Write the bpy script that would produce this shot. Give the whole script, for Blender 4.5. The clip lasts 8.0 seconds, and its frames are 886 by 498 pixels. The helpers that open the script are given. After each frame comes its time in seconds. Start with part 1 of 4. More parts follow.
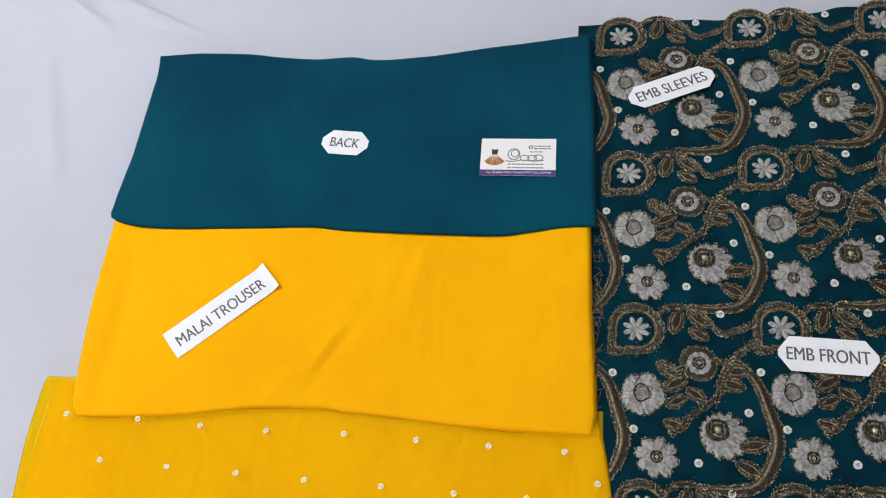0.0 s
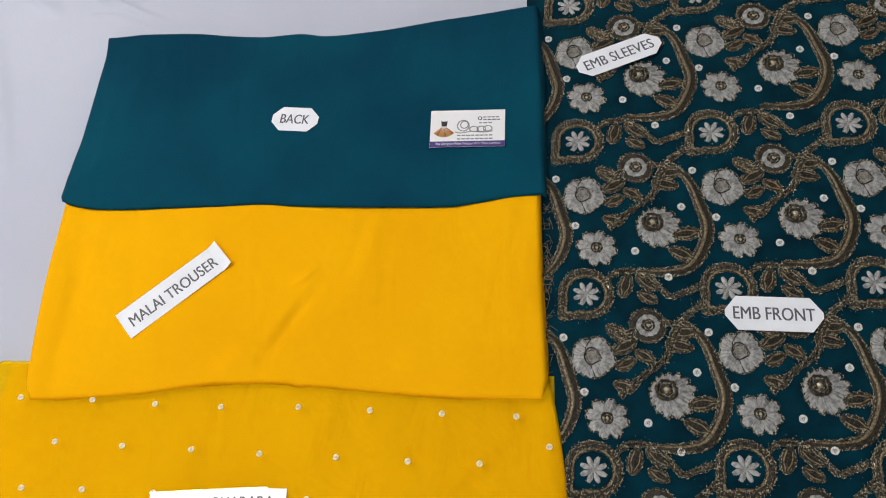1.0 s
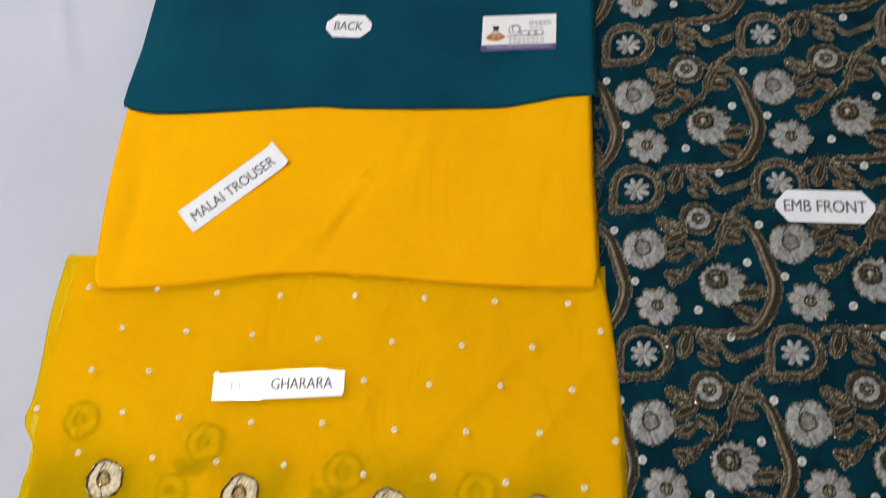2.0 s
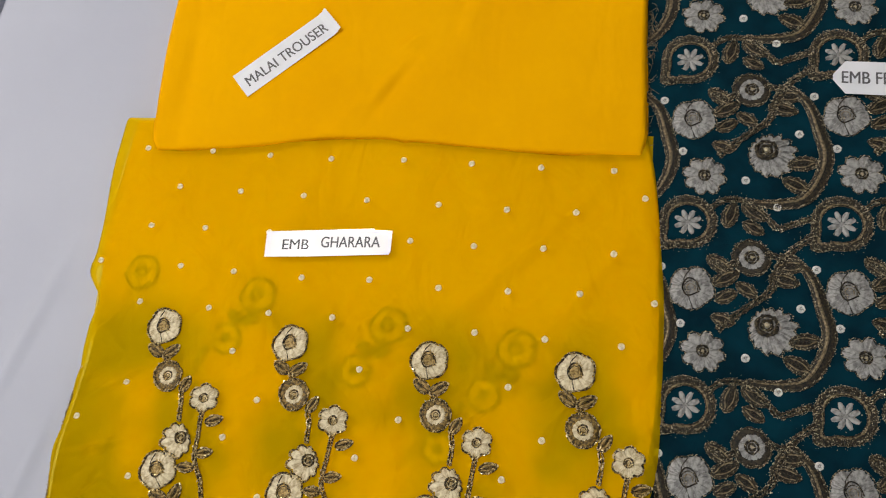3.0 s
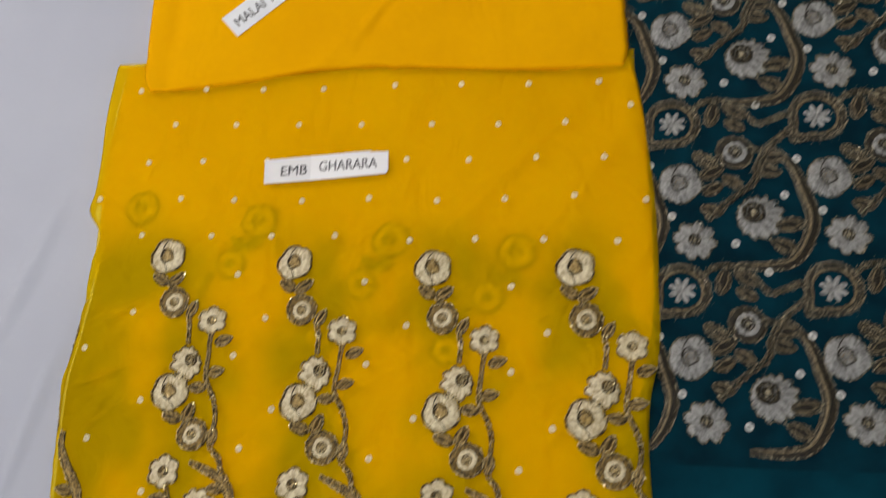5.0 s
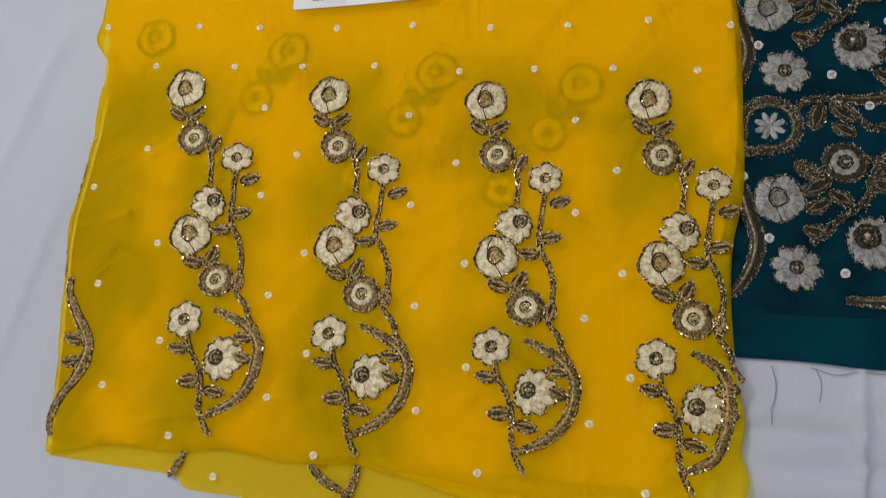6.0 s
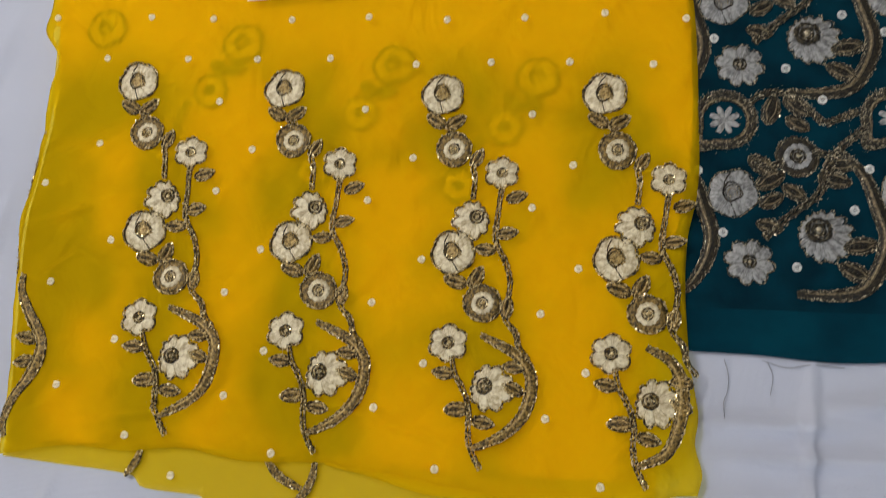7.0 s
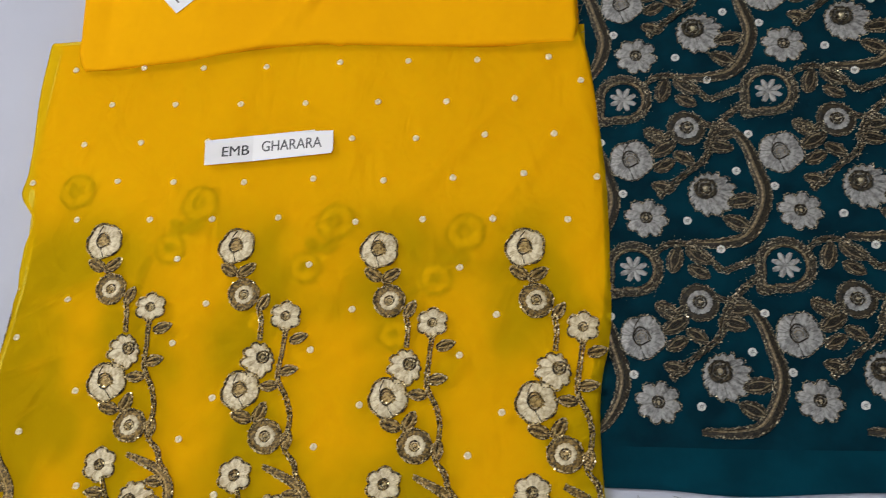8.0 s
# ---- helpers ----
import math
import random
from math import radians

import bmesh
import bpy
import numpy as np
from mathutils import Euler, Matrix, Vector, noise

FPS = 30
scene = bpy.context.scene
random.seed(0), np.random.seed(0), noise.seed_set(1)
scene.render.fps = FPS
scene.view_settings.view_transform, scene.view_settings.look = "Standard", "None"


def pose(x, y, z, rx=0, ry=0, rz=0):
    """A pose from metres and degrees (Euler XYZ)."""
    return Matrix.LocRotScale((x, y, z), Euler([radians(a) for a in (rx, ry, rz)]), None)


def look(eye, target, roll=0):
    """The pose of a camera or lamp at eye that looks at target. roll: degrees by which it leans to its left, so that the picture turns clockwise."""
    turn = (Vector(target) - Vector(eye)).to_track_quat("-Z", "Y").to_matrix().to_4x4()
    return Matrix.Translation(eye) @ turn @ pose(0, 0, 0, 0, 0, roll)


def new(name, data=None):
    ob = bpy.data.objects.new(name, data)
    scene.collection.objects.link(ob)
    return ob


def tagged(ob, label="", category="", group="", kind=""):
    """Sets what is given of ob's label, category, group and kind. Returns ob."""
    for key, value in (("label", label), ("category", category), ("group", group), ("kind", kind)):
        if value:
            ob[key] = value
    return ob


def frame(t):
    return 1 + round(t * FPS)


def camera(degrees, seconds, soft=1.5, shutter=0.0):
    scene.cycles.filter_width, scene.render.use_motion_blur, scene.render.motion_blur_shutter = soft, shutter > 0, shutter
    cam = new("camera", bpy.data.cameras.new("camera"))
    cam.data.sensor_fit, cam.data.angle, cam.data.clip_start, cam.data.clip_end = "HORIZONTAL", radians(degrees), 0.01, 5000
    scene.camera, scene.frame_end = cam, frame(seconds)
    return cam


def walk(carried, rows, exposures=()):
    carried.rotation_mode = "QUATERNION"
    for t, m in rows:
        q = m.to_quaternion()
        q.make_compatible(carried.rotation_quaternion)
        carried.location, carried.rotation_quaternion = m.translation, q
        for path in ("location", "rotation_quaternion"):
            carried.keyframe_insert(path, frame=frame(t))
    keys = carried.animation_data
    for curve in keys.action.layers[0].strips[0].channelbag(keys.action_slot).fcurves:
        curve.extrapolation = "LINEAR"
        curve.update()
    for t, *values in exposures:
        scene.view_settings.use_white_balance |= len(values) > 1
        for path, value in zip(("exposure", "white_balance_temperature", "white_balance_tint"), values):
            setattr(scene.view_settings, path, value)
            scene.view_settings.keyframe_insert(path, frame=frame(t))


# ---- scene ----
cam = camera(54.8, 8.0, soft=1.0, shutter=0.4)
PATH = [
    (0, (0.2499, 0.0684, 0.8763), (-0.0196, 0.9730, -0.8870), -12.84),
    (0.5, (0.2569, 0.0677, 0.8571), (0.0082, 0.9599, -0.9155), -12.44),
    (1, (0.2865, 0.0535, 0.8686), (0.0567, 0.9340, -0.9124), -12.85),
    (1.5, (0.2788, 0.0340, 0.8685), (0.0276, 0.8891, -0.9220), -14.05),
    (2, (0.2663, -0.0377, 0.8514), (-0.0353, 0.7884, -0.9448), -17.42),
    (2.2, (0.2564, -0.0611, 0.8421), (-0.0462, 0.6470, -1.0037), -19.60),
    (3.3, (0.2970, -0.0943, 0.8478), (-0.1818, 0.5111, -0.9973), -32.29),
    (3.5, (0.3149, -0.0989, 0.8588), (-0.2009, 0.4869, -0.9826), -34.67),
    (4, (0.3700, -0.1238, 0.8781), (-0.2051, 0.4809, -0.9395), -36.45),
    (4.5, (0.3365, -0.1491, 0.8659), (-0.0900, 0.5174, -0.9709), -29.07),
    (5, (0.2503, -0.2154, 0.8355), (-0.0847, 0.4771, -1.0107), -24.00),
    (5.2, (0.2240, -0.2527, 0.7988), (-0.1546, 0.4200, -1.0462), -27.56),
    (6.3, (0.1834, -0.2801, 0.7177), (-0.1223, 0.2189, -1.1948), -28.11),
    (6.5, (0.1866, -0.2710, 0.7148), (-0.1129, 0.2010, -1.2055), -29.26),
    (7, (0.1977, -0.2616, 0.7261), (-0.0633, 0.2433, -1.1914), -24.78),
    (7.5, (0.2185, -0.2180, 0.7887), (-0.0388, 0.4018, -1.0953), -21.02),
    (8, (0.2689, -0.2159, 0.8048), (0.0037, 0.4618, -1.0581), -20.55),
]
walk(cam, [(t, look(eye, target, roll)) for t, eye, target, roll in PATH],
     [(0.0, 0.11, 6250, 10), (0.5, -0.03, 6350, 10), (1.5, -0.03, 6350, 10), (2.2, -0.03, 6500, 10), (3.3, -0.31, 6650, 10), (4.0, -0.36, 6600, 10), (5.2, -0.36, 6550, 10),
      (6.3, -0.35, 6400, 10), (7.0, -0.29, 6350, 10), (8.0, -0.19, 6300, 10)])

# ---- light ----
world = bpy.data.worlds.new("world")
world.use_nodes = True
world.node_tree.nodes["Background"].inputs[0].default_value = (0.75, 0.82, 1.0, 1)
world.node_tree.nodes["Background"].inputs[1].default_value = 0.25
scene.world = world


def area_lamp(name, eye, target, size_x, size_y, watts, colour):
    data = bpy.data.lights.new(name, "AREA")
    data.shape, data.size, data.size_y, data.energy, data.color = "RECTANGLE", size_x, size_y, watts, colour
    ob = new(name, data)
    ob.matrix_world = look(eye, target)
    return ob


LAMP = pose(-1.08, 0.71, 0, 0, 0, -33.5)  # the batten lamp hangs slantwise over the bed
ob = area_lamp("ceiling_lamp_light", (0, 0, 2.6), (0, 0, 0), 0.19, 1.2, 45.0, (1.0, 0.965, 0.93))
ob.matrix_world = LAMP @ pose(0, 0, 2.6)
# fill light added from the south; no such source is known
area_lamp("unseen_fill_light", (0.75, -2.1, 1.05), (0.3, 0.2, 0.0), 1.1, 1.2, 12.0, (0.86, 0.92, 1.0))


# ---- materials ----
def material(name, colour, rough=0.8, metal=0.0):
    m = bpy.data.materials.new(name)
    m.use_nodes = True
    b = m.node_tree.nodes["Principled BSDF"]
    b.inputs["Base Color"].default_value = (*colour, 1)
    b.inputs["Roughness"].default_value = rough
    b.inputs["Metallic"].default_value = metal
    return m, m.node_tree, b


def add(tree, kind, **inputs):
    n = tree.nodes.new(kind)
    for key, value in inputs.items():
        n.inputs[key.replace("_", " ")].default_value = value
    return n


def mottled(tree, b, dark, light, scale, detail=6.0, low=0.35, high=0.65):
    """A base colour that wanders between two tones."""
    co = tree.nodes.new("ShaderNodeTexCoord")
    n = add(tree, "ShaderNodeTexNoise", Scale=scale, Detail=detail)
    r = tree.nodes.new("ShaderNodeValToRGB")
    r.color_ramp.elements[0].position, r.color_ramp.elements[1].position = low, high
    r.color_ramp.elements[0].color, r.color_ramp.elements[1].color = (*dark, 1), (*light, 1)
    tree.links.new(co.outputs["Object"], n.inputs["Vector"])
    tree.links.new(n.outputs["Fac"], r.inputs["Fac"])
    tree.links.new(r.outputs["Color"], b.inputs["Base Color"])
    return co, r


def woven(tree, b, co, pitch, strength, crepe=0.0):
    """Warp and weft threads with a crinkled grain, as relief."""
    mix = None
    for axis in ("X", "Y"):
        w = add(tree, "ShaderNodeTexWave", Scale=0.314 / pitch, Distortion=1.2, Detail=1.0)
        w.bands_direction = axis
        tree.links.new(co.outputs["Object"], w.inputs["Vector"])
        if mix is None:
            mix = w.outputs["Fac"]
        else:
            m = tree.nodes.new("ShaderNodeMath")
            m.operation = "ADD"
            tree.links.new(mix, m.inputs[0])
            tree.links.new(w.outputs["Fac"], m.inputs[1])
            mix = m.outputs[0]
    n = add(tree, "ShaderNodeTexNoise", Scale=260.0, Detail=4.0)
    tree.links.new(co.outputs["Object"], n.inputs["Vector"])
    m = tree.nodes.new("ShaderNodeMath")
    m.operation = "MULTIPLY_ADD"
    m.inputs[1].default_value = 1.0 + crepe
    tree.links.new(n.outputs["Fac"], m.inputs[0])
    tree.links.new(mix, m.inputs[2])
    bump = add(tree, "ShaderNodeBump", Strength=strength, Distance=0.0005)
    tree.links.new(m.outputs[0], bump.inputs["Height"])
    tree.links.new(bump.outputs["Normal"], b.inputs["Normal"])


def cloth_material(name, dark, light, pitch=0.0006, rough=0.75, sheen=0.2, scale=9.0, strength=0.3, crepe=0.5, low=0.35, high=0.65, spec=0.1):
    m, t, b = material(name, light, rough)
    co, _ = mottled(t, b, dark, light, scale, 6.0, low, high)
    b.inputs["Sheen Weight"].default_value = sheen
    b.inputs["Sheen Roughness"].default_value = 0.4
    b.inputs["Sheen Tint"].default_value = (*[min(1, c * 1.5 + 0.1) for c in light], 1)
    b.inputs["Specular IOR Level"].default_value = spec
    woven(t, b, co, pitch, strength, crepe)
    return m


def chiffon_material(name, dark, light, see_through, tint):
    """Thin dyed chiffon: part of the light passes straight through, tinted."""
    m = cloth_material(name, dark, light, 0.0005, 0.85, 0.0, 5.0, 0.25, 0.4, spec=0.04)
    t = m.node_tree
    b, out = t.nodes["Principled BSDF"], t.nodes["Material Output"]
    clear = add(t, "ShaderNodeBsdfTransparent", Color=(*tint, 1))
    lit = add(t, "ShaderNodeBsdfTranslucent", Color=(*light, 1))
    body, mix = add(t, "ShaderNodeMixShader", Fac=0.12), add(t, "ShaderNodeMixShader", Fac=see_through)
    t.links.new(b.outputs[0], body.inputs[1])
    t.links.new(lit.outputs[0], body.inputs[2])
    t.links.new(body.outputs[0], mix.inputs[1])
    t.links.new(clear.outputs[0], mix.inputs[2])
    t.links.new(mix.outputs[0], out.inputs["Surface"])
    return m


SHEET = cloth_material("white_cotton", (0.515, 0.540, 0.640), (0.565, 0.590, 0.690), 0.0009, 0.9, 0.0, 3.0, 0.25)
TEAL = cloth_material("teal_crepe", (0.0006, 0.045, 0.086), (0.0014, 0.074, 0.118), 0.0006, 0.85, 0.0, 6.0, 0.45)
TEAL_HEM = cloth_material("plain_teal_hem", (0.0007, 0.028, 0.046), (0.0012, 0.045, 0.070), 0.0006, 0.85, 0.0, 20.0, spec=0.06)
TEAL_NET = cloth_material("teal_chiffon", (0.0006, 0.018, 0.030), (0.0010, 0.033, 0.053), 0.0006, 0.8, 0.0, 30.0, spec=0.06)
MALAI = cloth_material("yellow_crepe", (0.92, 0.425, 0.0008), (0.97, 0.470, 0.0010), 0.0005, 0.9, 0.0, 6.0, 0.2, spec=0.03)
CHIFFON = chiffon_material("yellow_chiffon", (0.93, 0.570, 0.0005), (0.98, 0.628, 0.0008), 0.50, (1.0, 0.93, 0.12))
CHIFFON_THIN = chiffon_material("single_yellow_chiffon", (0.92, 0.57, 0.002), (1.0, 0.66, 0.003), 0.52, (1.0, 0.95, 0.30))
CHIFFON_BASE = cloth_material("yellow_chiffon_layer", (0.96, 0.54, 0.002), (1.0, 0.58, 0.003), 0.0005, 0.8, 0.0, 6.0, 0.2)
LINING = cloth_material("olive_backed_chiffon", (0.17, 0.152, 0.004), (0.97, 0.525, 0.001), 0.0005, 0.9, 0.0, 11.0, 0.2, low=0.36, high=0.58, spec=0.03)
t_ = LINING.node_tree
b_ = t_.nodes["Principled BSDF"]
tone = b_.inputs["Base Color"].links[0].from_socket
co_ = t_.nodes.new("ShaderNodeTexCoord")
xyz, span, blend = t_.nodes.new("ShaderNodeSeparateXYZ"), t_.nodes.new("ShaderNodeMapRange"), t_.nodes.new("ShaderNodeMix")
# the olive backing starts below the plain top of the cloth
span.inputs["From Min"].default_value, span.inputs["From Max"].default_value, span.interpolation_type = 0.15, 0.07, "SMOOTHSTEP"
blend.data_type = "RGBA"
blend.inputs[6].default_value = (0.98, 0.56, 0.003, 1)
t_.links.new(co_.outputs["Object"], xyz.inputs[0])
t_.links.new(xyz.outputs["Y"], span.inputs["Value"])
t_.links.new(span.outputs["Result"], blend.inputs[0])
t_.links.new(tone, blend.inputs[7])
t_.links.new(blend.outputs[2], b_.inputs["Base Color"])


def maths(tree, operation, a, b, c=None):
    """A maths node on sockets or plain numbers."""
    n = tree.nodes.new("ShaderNodeMath")
    n.operation = operation
    for k, v in enumerate((a, b, c)):
        if isinstance(v, (int, float)):
            n.inputs[k].default_value = v
        elif v is not None:
            tree.links.new(v, n.inputs[k])
    return n.outputs[0]


# the backing is olive in slanting stripes, one under each column of sprigs
ramp_ = tone.node
patches = ramp_.inputs["Fac"].links[0].from_socket
stripe = maths(t_, "COSINE", maths(t_, "MULTIPLY_ADD", xyz.outputs["X"], 43.0, maths(t_, "MULTIPLY_ADD", xyz.outputs["Y"], 5.6, 1.49)), 0.0)
# and darker olive along the turned side edge, with its shade painted in
edge_ = t_.nodes.new("ShaderNodeMapRange")
edge_.interpolation_type = "SMOOTHSTEP"
edge_.inputs["From Min"].default_value, edge_.inputs["From Max"].default_value = -0.19, -0.25
t_.links.new(xyz.outputs["X"], edge_.inputs["Value"])
field = maths(t_, "MULTIPLY_ADD", stripe, -0.095, patches)
t_.links.new(maths(t_, "MULTIPLY_ADD", edge_.outputs["Result"], -0.20, field), ramp_.inputs["Fac"])



def rumple(m, scale, distance, stretch):
    """Soft creases, longer one way than the other, under the weave's own relief."""
    t = m.node_tree
    weave = t.nodes["Principled BSDF"].inputs["Normal"].links[0].from_node
    co, turn = t.nodes.new("ShaderNodeTexCoord"), t.nodes.new("ShaderNodeMapping")
    turn.inputs["Rotation"].default_value, turn.inputs["Scale"].default_value = (0, 0, 0.7), (1.0, stretch, 1.0)
    n = add(t, "ShaderNodeTexNoise", Scale=scale, Detail=3.0, Distortion=0.6)
    u = add(t, "ShaderNodeBump", Strength=0.7, Distance=distance)
    t.links.new(co.outputs["Object"], turn.inputs["Vector"])
    t.links.new(turn.outputs["Vector"], n.inputs["Vector"])
    t.links.new(n.outputs["Fac"], u.inputs["Height"])
    t.links.new(u.outputs["Normal"], weave.inputs["Normal"])


rumple(CHIFFON, 22.0, 0.020, 0.7)
rumple(MALAI, 14.0, 0.008, 0.4)
rumple(TEAL, 14.0, 0.010, 0.4)


def thread_material(name, dark, light, rough, metal, scale, low, high, relief):
    m, t, b = material(name, light, rough, metal)
    co, _ = mottled(t, b, dark, light, scale, 3.0, low, high)
    n = add(t, "ShaderNodeTexNoise", Scale=scale * 2.0, Detail=2.0)
    u = add(t, "ShaderNodeBump", Strength=relief, Distance=0.0006)
    t.links.new(co.outputs["Object"], n.inputs["Vector"])
    t.links.new(n.outputs["Fac"], u.inputs["Height"])
    t.links.new(u.outputs["Normal"], b.inputs["Normal"])
    return m


CREAM = thread_material("cream_silk_thread", (0.55, 0.44, 0.25), (0.86, 0.76, 0.52), 0.5, 0.0, 260.0, 0.35, 0.6, 0.5)
# the DEEP threads are darker copies: shade of sunken stitches put into colour
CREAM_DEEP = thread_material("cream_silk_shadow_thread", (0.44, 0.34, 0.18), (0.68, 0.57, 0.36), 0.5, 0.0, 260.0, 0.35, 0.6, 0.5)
SILVER = thread_material("silver_silk_thread", (0.175, 0.175, 0.175), (0.395, 0.395, 0.385), 0.42, 0.0, 260.0, 0.35, 0.6, 0.6)
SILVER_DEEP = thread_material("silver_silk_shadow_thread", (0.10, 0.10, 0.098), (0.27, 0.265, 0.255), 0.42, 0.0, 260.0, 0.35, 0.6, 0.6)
ZARI_DARK = thread_material("dark_gold_zari", (0.004, 0.004, 0.003), (0.105, 0.080, 0.042), 0.34, 0.4, 520.0, 0.44, 0.70, 1.0)
ZARI = thread_material("antique_gold_zari", (0.010, 0.006, 0.001), (0.27, 0.165, 0.034), 0.30, 0.3, 520.0, 0.47, 0.68, 1.0)
FILL = thread_material("bronze_filling_stitch", (0.055, 0.033, 0.004), (0.34, 0.215, 0.050), 0.42, 0.2, 420.0, 0.40, 0.64, 1.0)
DARK_FILL = thread_material("dark_bronze_filling_stitch", (0.003, 0.004, 0.004), (0.056, 0.042, 0.021), 0.45, 0.25, 420.0, 0.40, 0.66, 1.0)
GOLD = thread_material("bright_gold_thread", (0.08, 0.062, 0.034), (0.31, 0.245, 0.145), 0.35, 0.5, 420.0, 0.38, 0.6, 0.8)
BEAD = material("metal_sequin", (1.0, 0.88, 0.62), 0.25, 0.55)[0]
PAPER, t_, b_ = material("white_paper", (0.84, 0.86, 0.92), 0.6)
mottled(t_, b_, (0.80, 0.82, 0.88), (0.86, 0.88, 0.94), 40.0)
GLOSSY, t_, b_ = material("taped_paper", (0.86, 0.86, 0.88), 0.10)
b_.inputs["Coat Weight"].default_value, b_.inputs["Coat Roughness"].default_value = 1.0, 0.08
mottled(t_, b_, (0.82, 0.82, 0.85), (0.88, 0.88, 0.90), 40.0)
n_ = add(t_, "ShaderNodeTexNoise", Scale=60.0, Detail=2.0)
u_ = add(t_, "ShaderNodeBump", Strength=0.08, Distance=0.001)
t_.links.new(n_.outputs["Fac"], u_.inputs["Height"])
t_.links.new(u_.outputs["Normal"], b_.inputs["Normal"])
TAB = material("satin_paper", (0.85, 0.85, 0.87), 0.28)[0]
TAPED_INK, t_, b_ = material("taped_ink", (0.07, 0.07, 0.08), 0.1)
b_.inputs["Coat Weight"].default_value, b_.inputs["Coat Roughness"].default_value = 1.0, 0.08
INK = material("grey_ink", (0.10, 0.10, 0.115), 0.6)[0]
BLACK = material("black_ink", (0.02, 0.02, 0.025), 0.5)[0]
VIOLET = material("violet_print", (0.06, 0.035, 0.20), 0.4)[0]
PALE = material("grey_print", (0.22, 0.22, 0.24), 0.5)[0]
CARD = material("white_card", (0.84, 0.84, 0.86), 0.35)[0]
SKIRT = [material(n, c, 0.5)[0] for n, c in (("ochre_print", (0.45, 0.22, 0.03)), ("red_print", (0.42, 0.06, 0.04)), ("olive_print", (0.30, 0.25, 0.03)))]
THREAD = material("grey_cotton_thread", (0.28, 0.29, 0.33), 0.9)[0]
WALL, t_, b_ = material("cream_wall_paint", (0.70, 0.68, 0.64), 0.85)
mottled(t_, b_, (0.66, 0.64, 0.60), (0.72, 0.70, 0.66), 4.0)
FLOOR, t_, b_ = material("grey_floor", (0.12, 0.11, 0.11), 0.5)
mottled(t_, b_, (0.09, 0.085, 0.08), (0.16, 0.15, 0.14), 5.0)
WHITE_METAL = material("white_enamel", (0.75, 0.75, 0.75), 0.4)[0]
DIFFUSER, t_, b_ = material("lamp_diffuser", (0.9, 0.9, 0.9), 0.5)
b_.inputs["Emission Color"].default_value = (1.0, 0.97, 0.94, 1)
b_.inputs["Emission Strength"].default_value = 12.0
# glowing pane of the added fill window
GLOW_PANE = material("added_pane_glow", (0.8, 0.85, 0.9), 0.1)[0]
GLOW_PANE.node_tree.nodes["Principled BSDF"].inputs["Emission Color"].default_value = (0.86, 0.92, 1.0, 1)
GLOW_PANE.node_tree.nodes["Principled BSDF"].inputs["Emission Strength"].default_value = 2.5


# ---- building helpers ----
K = 1.27  # metres in one drafting unit: the layout below is drawn on a plan in these units
MM = 0.001


def finish(bm, name, mats, smooth=True):
    """The bmesh, drawn in drafting units, as a mesh in metres."""
    me = bpy.data.meshes.new(name)
    bmesh.ops.scale(bm, vec=(K, K, K), verts=bm.verts)
    if smooth:
        for f in bm.faces:
            f.smooth = not f.tag  # sequins keep their facets
    bm.to_mesh(me)
    bm.free()
    for m in mats if isinstance(mats, (list, tuple)) else [mats]:
        me.materials.append(m)
    return me


def place(name, me, parent=None, x=0.0, y=0.0, z=0.0, turn=0.0, label="", size=1.0):
    ob = new(name, me)
    ob.matrix_basis = pose(K * x, K * y, K * z, 0, 0, turn) @ Matrix.Diagonal((size, size, 1, 1))
    ob.parent = parent
    if label:
        ob["label"] = label
    return ob


def part(name, bm, mats, parent=None, label="", smooth=True):
    return place(name, finish(bm, name, mats, smooth), parent, label=label)


def thing(name, label, category, group="", x=0.0, y=0.0, z=0.0):
    ob = place(name, None, None, x, y, z)
    return tagged(ob, label, category, group)


def spline(points, step):
    """Points along a smooth curve through the given ones, about a step apart."""
    p = [np.array(q, float) for q in points]
    p = [2 * p[0] - p[1], *p, 2 * p[-1] - p[-2]]
    out = []
    for a, b, c, d in zip(p, p[1:], p[2:], p[3:]):
        n = max(1, int(np.linalg.norm(c - b) / step + 0.5))
        for i in range(n):
            t = i / n
            out.append(0.5 * (2 * b + (c - a) * t + (2 * a - 5 * b + 4 * c - d) * t * t + (3 * b - a - 3 * c + d) * t ** 3))
    out.append(p[-2])
    return out


def along(points, n):
    """n + 1 points at even steps along a smooth curve."""
    c = np.array(spline(points, 0.002))
    s = np.concatenate([[0], np.cumsum(np.linalg.norm(np.diff(c, axis=0), axis=1))])
    q = np.linspace(0, s[-1], n + 1)
    return np.stack([np.interp(q, s, c[:, k]) for k in range(2)], 1)


